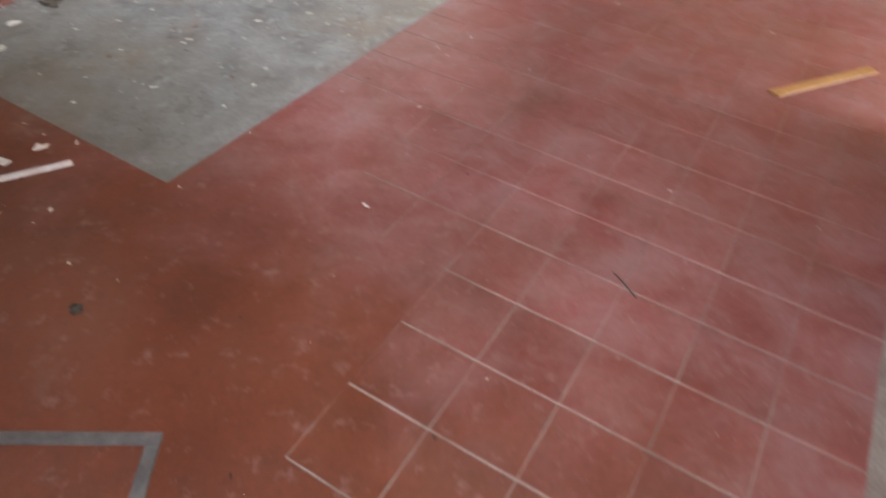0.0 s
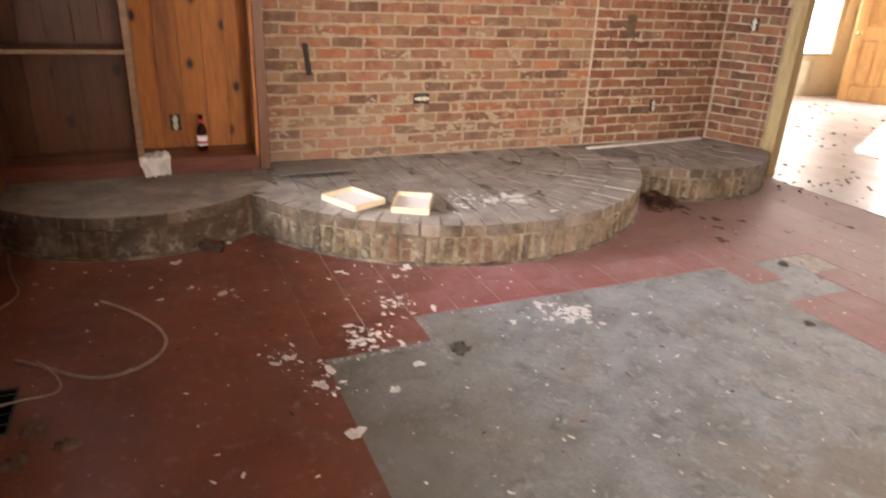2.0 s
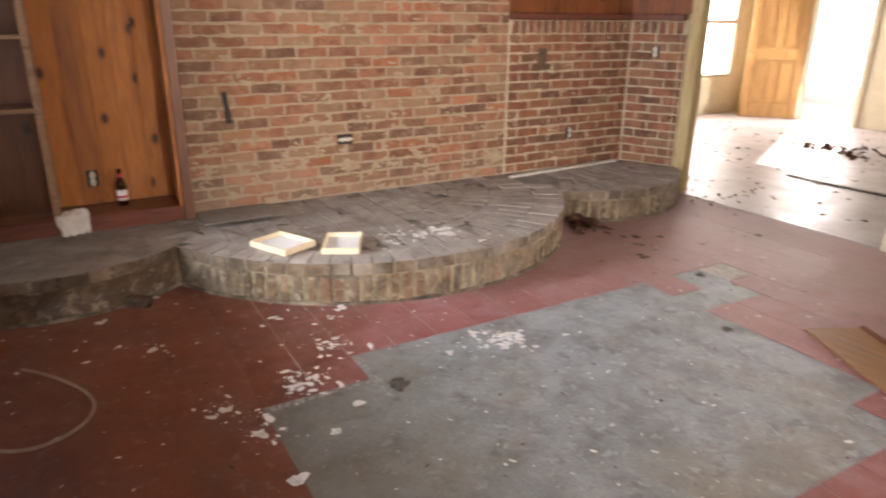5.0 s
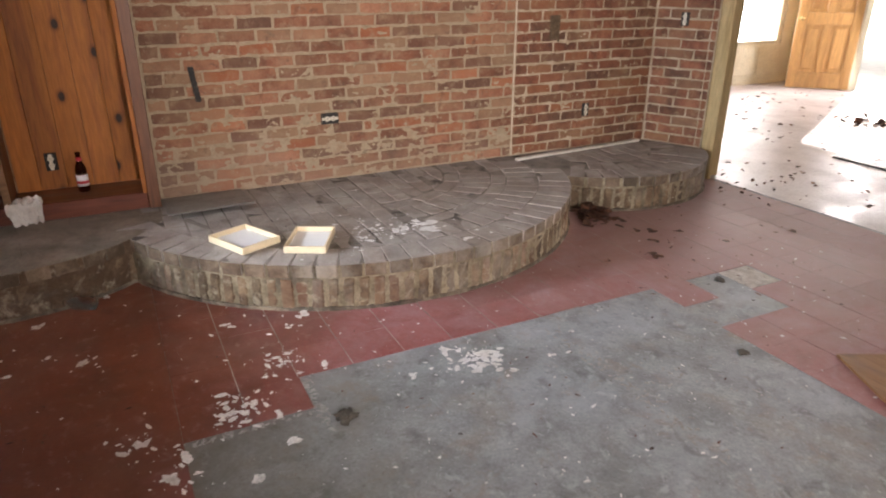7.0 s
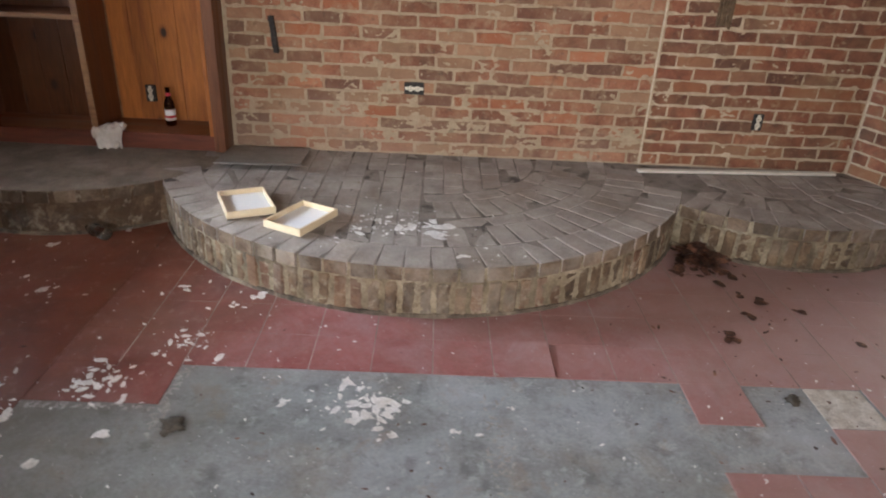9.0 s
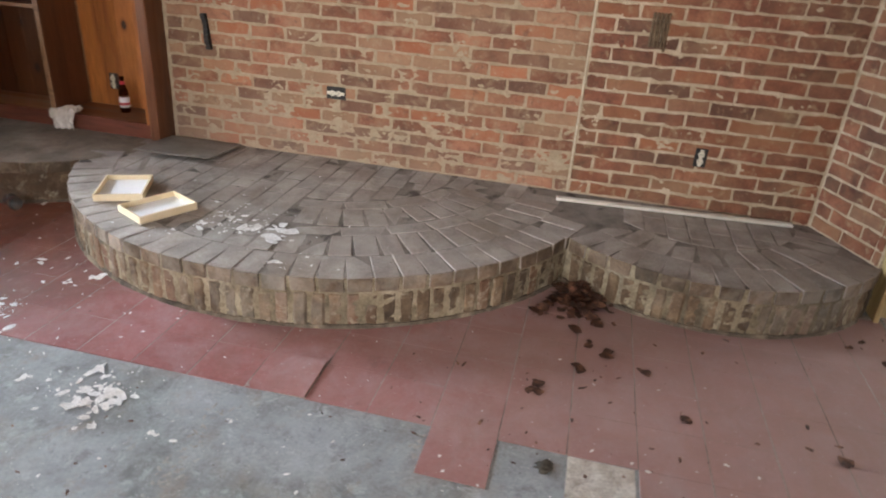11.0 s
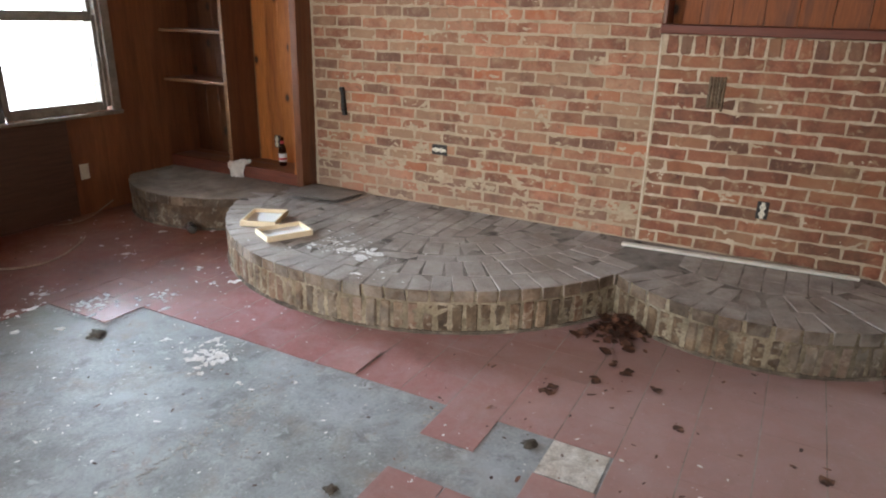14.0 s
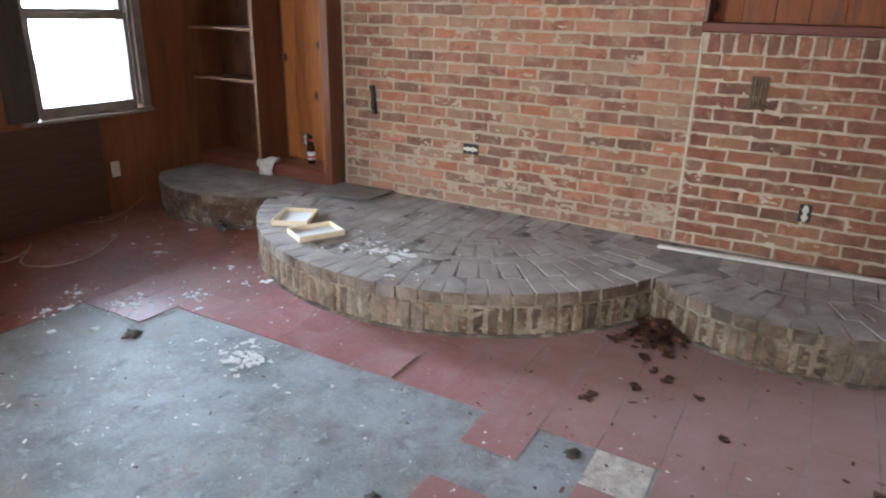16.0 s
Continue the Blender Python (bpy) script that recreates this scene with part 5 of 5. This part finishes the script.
pile = bmesh.new()
for k in range(240):
    d = abs(fl.gauss(0, 0.11))
    a = fl.uniform(-0.9, 1.3)
    x, y = -3.93 + d * 1.25 * math.cos(a), 4.00 + 0.75 * d * math.sin(a) + fl.gauss(0, 0.04)
    if all(math.hypot(x - WX, y - cy) > r + 0.015 for cy, r in LOBES):
        add_leaf(pile, x, y, 0.010 + 0.06 * max(0, 1 - d / 0.16) * fl.random(), fl.uniform(0.025, 0.075), fl, 24, fl.uniform(-0.3, 0.4))
tagged(part("leaf_pile", pile, M["leaf"], None, "", True), "pile of dry brown leaves in the hearth corner", "leaves", kind="stuff")
for x, y in ((-3.12, 3.86), (-3.11, 3.90), (-3.31, 4.03), (-3.50, 4.09), (-3.46, 4.16), (-3.06, 4.93), (-3.35, 4.30), (-3.10, 4.45), (-3.16, 3.88)):
    bm = bmesh.new()
    for q in range(2):
        add_leaf(bm, fl.gauss(0, 0.012), fl.gauss(0, 0.012), 0.006, fl.uniform(0.03, 0.065), fl, 6, fl.uniform(0.05, 0.3))
    low = min(v.co.z for v in bm.verts)
    ob = part("dry_leaf", bm, M["leaf"], None, "", True)
    ob.matrix_world = pose(x, y, 0.001 - low)
    tagged(ob, "curled dry brown leaf lying on the tiles", "leaf", "loose leaves on the tiles")
litter = bmesh.new()
for k in range(300):
    x, y = fl.uniform(-6.9, -2.6), fl.uniform(5.8, 10.4)
    add_leaf(litter, x, y, 0.010, fl.uniform(0.02, 0.06), fl, 15)
for k in range(45):
    add_leaf(litter, fl.gauss(-4.6, 0.35), fl.gauss(8.7, 0.18), 0.014, fl.uniform(0.05, 0.12), fl)
for k in range(46):
    add_leaf(litter, fl.gauss(-3.85, 0.28), fl.gauss(5.55, 0.35), 0.010, fl.uniform(0.015, 0.045), fl)
tagged(part("leaf_litter", litter, M["leaf"], None, "", True), "dry leaves and litter strewn over the next room", "leaves", kind="stuff")


def lump(name, x, y, z, size, label, category, mat="dust", squash=0.4):
    bm = bmesh.new()
    bmesh.ops.create_icosphere(bm, subdivisions=3, radius=size)
    for v in bm.verts:
        d = v.co.normalized()
        v.co = d * size * (0.62 + 0.6 * noise.fractal(d * 2.4 + Vector((x * 7, y * 5, 0)), 1.0, 2.0, 4))
        v.co.z = max(v.co.z * squash, -size * 0.08)
    low = min(v.co.z for v in bm.verts)
    ob = part(name, bm, M[mat], None, "", True)
    ob.matrix_world = pose(x, y, z - low)
    return tagged(ob, label, category)


lump("dust_clump", -2.47, 1.81, -0.002, 0.055, "matted black clump of dust on the concrete", "debris")
lump("dust_clump", -2.72, 3.96, -0.002, 0.04, "matted dark clump on the bare patch", "debris")
lump("dust_clump", -2.15, 3.47, -0.002, 0.03, "small grey clump on the concrete", "debris")
lump("rubble", -2.45, 0.27, 0.0, 0.055, "grey-brown crumbled lump beside the floor vent", "debris", "crumble", 0.22)
lump("rubble", -2.34, 0.38, 0.0, 0.05, "grey-brown crumbled lump on the sheet floor", "debris", "crumble", 0.22)
lump("rubble", -2.30, 0.24, 0.0, 0.06, "grey-brown crumbled lump by the wall", "debris", "crumble", 0.22)
lump("rubble", -1.09, 0.47, 0.0, 0.05, "dark crumbled lump on the sheet floor", "debris", "crumble", 0.22)
lump("dust_clump", -1.03, 0.80, 0.0, 0.022, "small dark spot of dirt", "debris")

vent = thing("floor_vent", pose(-2.6, 0.155, 0.0), "black open floor vent beside the wall", "vent")
part("frame", boxes((-0.14, 0.14, -0.045, -0.037, 0, 0.004), (-0.14, 0.14, 0.037, 0.045, 0, 0.004), (-0.14, -0.132, -0.037, 0.037, 0, 0.004), (0.132, 0.14, -0.037, 0.037, 0, 0.004)), M["black"], vent)
# Flat near-black plate: the open vent's dark depth put into a colour.
M["vent_shade"] = surface("vent_darkness", [(0, (0.003, 0.003, 0.003)), (1, (0.007, 0.006, 0.006))], 20, (0.95, 1.0), 0.0, 90, spec=0.0)
part("duct", box(-0.131, 0.131, -0.036, 0.036, 0.0004, 0.0014), M["vent_shade"], vent)
for k in range(4):
    part("slat", box(-0.10 + 0.06 * k, -0.095 + 0.06 * k, -0.036, 0.036, 0.0016, 0.004), M["black"], vent)
frame_thing = thing("floor_hatch", pose(-0.69, 0.50, 0.0, 0, 0, 33), "red floor hatch in a worn grey frame", "hatch")
for x0, x1, y0, y1 in ((-0.22, 0.17, 0.075, 0.105), (0.14, 0.17, -0.28, 0.074)):
    part("frame_bar", box(x0, x1, y0, y1, 0, 0.006, 0.002), M["grey_metal"], frame_thing)
part("cover", box(-0.22, 0.139, -0.28, 0.074, 0.0006, 0.003), M["tile"], frame_thing)

cable = part("cable", tube([(-3.36, 0.44, 0.008), (-3.27, 0.53, 0.007), (-3.12, 0.63, 0.007), (-2.94, 0.71, 0.007), (-2.78, 0.67, 0.007), (-2.68, 0.52, 0.007), (-2.72, 0.38, 0.007), (-2.86, 0.26, 0.007), (-2.93, 0.16, 0.008)], 0.0065), M["cord"], None, "", True)
tagged(cable, "stiff beige cable curled on the sheet floor", "cable")
cable2 = part("cable", tube([(-2.88, 0.24, 0.02), (-2.80, 0.30, 0.008), (-2.69, 0.35, 0.005), (-2.64, 0.31, 0.005), (-2.65, 0.24, 0.006), (-2.63, 0.17, 0.01), (-2.6, 0.10, 0.014)], 0.0038), M["cord"], None, "", True)
tagged(cable2, "thin beige wire running into the floor vent", "cable")
wire = part("cable", tube([(-3.9, 0.02, 0.08), (-3.75, 0.03, 0.02), (-3.62, 0.10, 0.006), (-3.5, 0.10, 0.006), (-3.4, 0.03, 0.006)], 0.004), M["cord"], None, "", True)
tagged(wire, "thin wire trailing along the wall foot", "cable")
pin = part("hair_pin", tube([(0.03, 1.69, 0.003), (0.06, 1.672, 0.006), (0.085, 1.655, 0.004), (0.115, 1.635, 0.003)], 0.002), M["black"], None, "", True)
tagged(pin, "thin black bent wire on the tiles", "wire")

sheet_board = thing("board", pose(-1.50, 3.735, 0.0, 0, 0, -27), "loose brown plywood board with a dark edge on the tiles", "board")
part("panel", box(-0.43, 0.43, -0.15, 0.132, 0.0008, 0.013, 0.002), M["board"], sheet_board)
part("edge_strip", box(-0.43, 0.43, 0.133, 0.158, 0.0008, 0.024, 0.003), M["red_wood"], sheet_board, "dark red-brown edge strip")
lp = thing("floor_plank", pose(-1.2, 4.98, 0.0, 0, 0, 3), "tan plank lying before the dark doorway", "plank")
part("board", box(-0.5, 0.5, -0.06, 0.10, 0.0008, 0.02, 0.003), M["board"], lp)
part("pale_edge", box(-0.5, 0.5, -0.08, -0.061, 0.0008, 0.022, 0.003), M["pale_trim"], lp, "pale front edge")
slat = part("wood_slat", box(-0.30, 0.30, -0.026, 0.026, 0.0, 0.010, 0.003), M["door_wood"])
slat.matrix_world = pose(0.38, 3.26, 0.0008, 0, 0, 57)
tagged(slat, "honey-coloured wooden slat lying on the tiles", "wood strip")
cap = part("plastic_disc", lathe([(0.018, 0), (0.021, 0.004), (0.02, 0.018), (0.014, 0.024), (0.004, 0.025)], 16), M["red_plastic"], None, "", True)
cap.matrix_world = pose(-0.79, 4.80, 0.001)
tagged(cap, "small bright red plastic disc on the tiles", "plastic disc")

# ---------------------------------------------------------------- tiles last
for near, me, m in TILES:
    if near and len(floor.children) < 300:
        ob = new("tile", me)
        ob.parent = floor
        ob.matrix_basis = m
    else:
        tmp = me.copy()
        tmp.transform(m)
        tile_rest.from_mesh(tmp)
        bpy.data.meshes.remove(tmp)
part("tile_rest", tile_rest, M["tile_rest"], floor)["kind"] = "stuff"
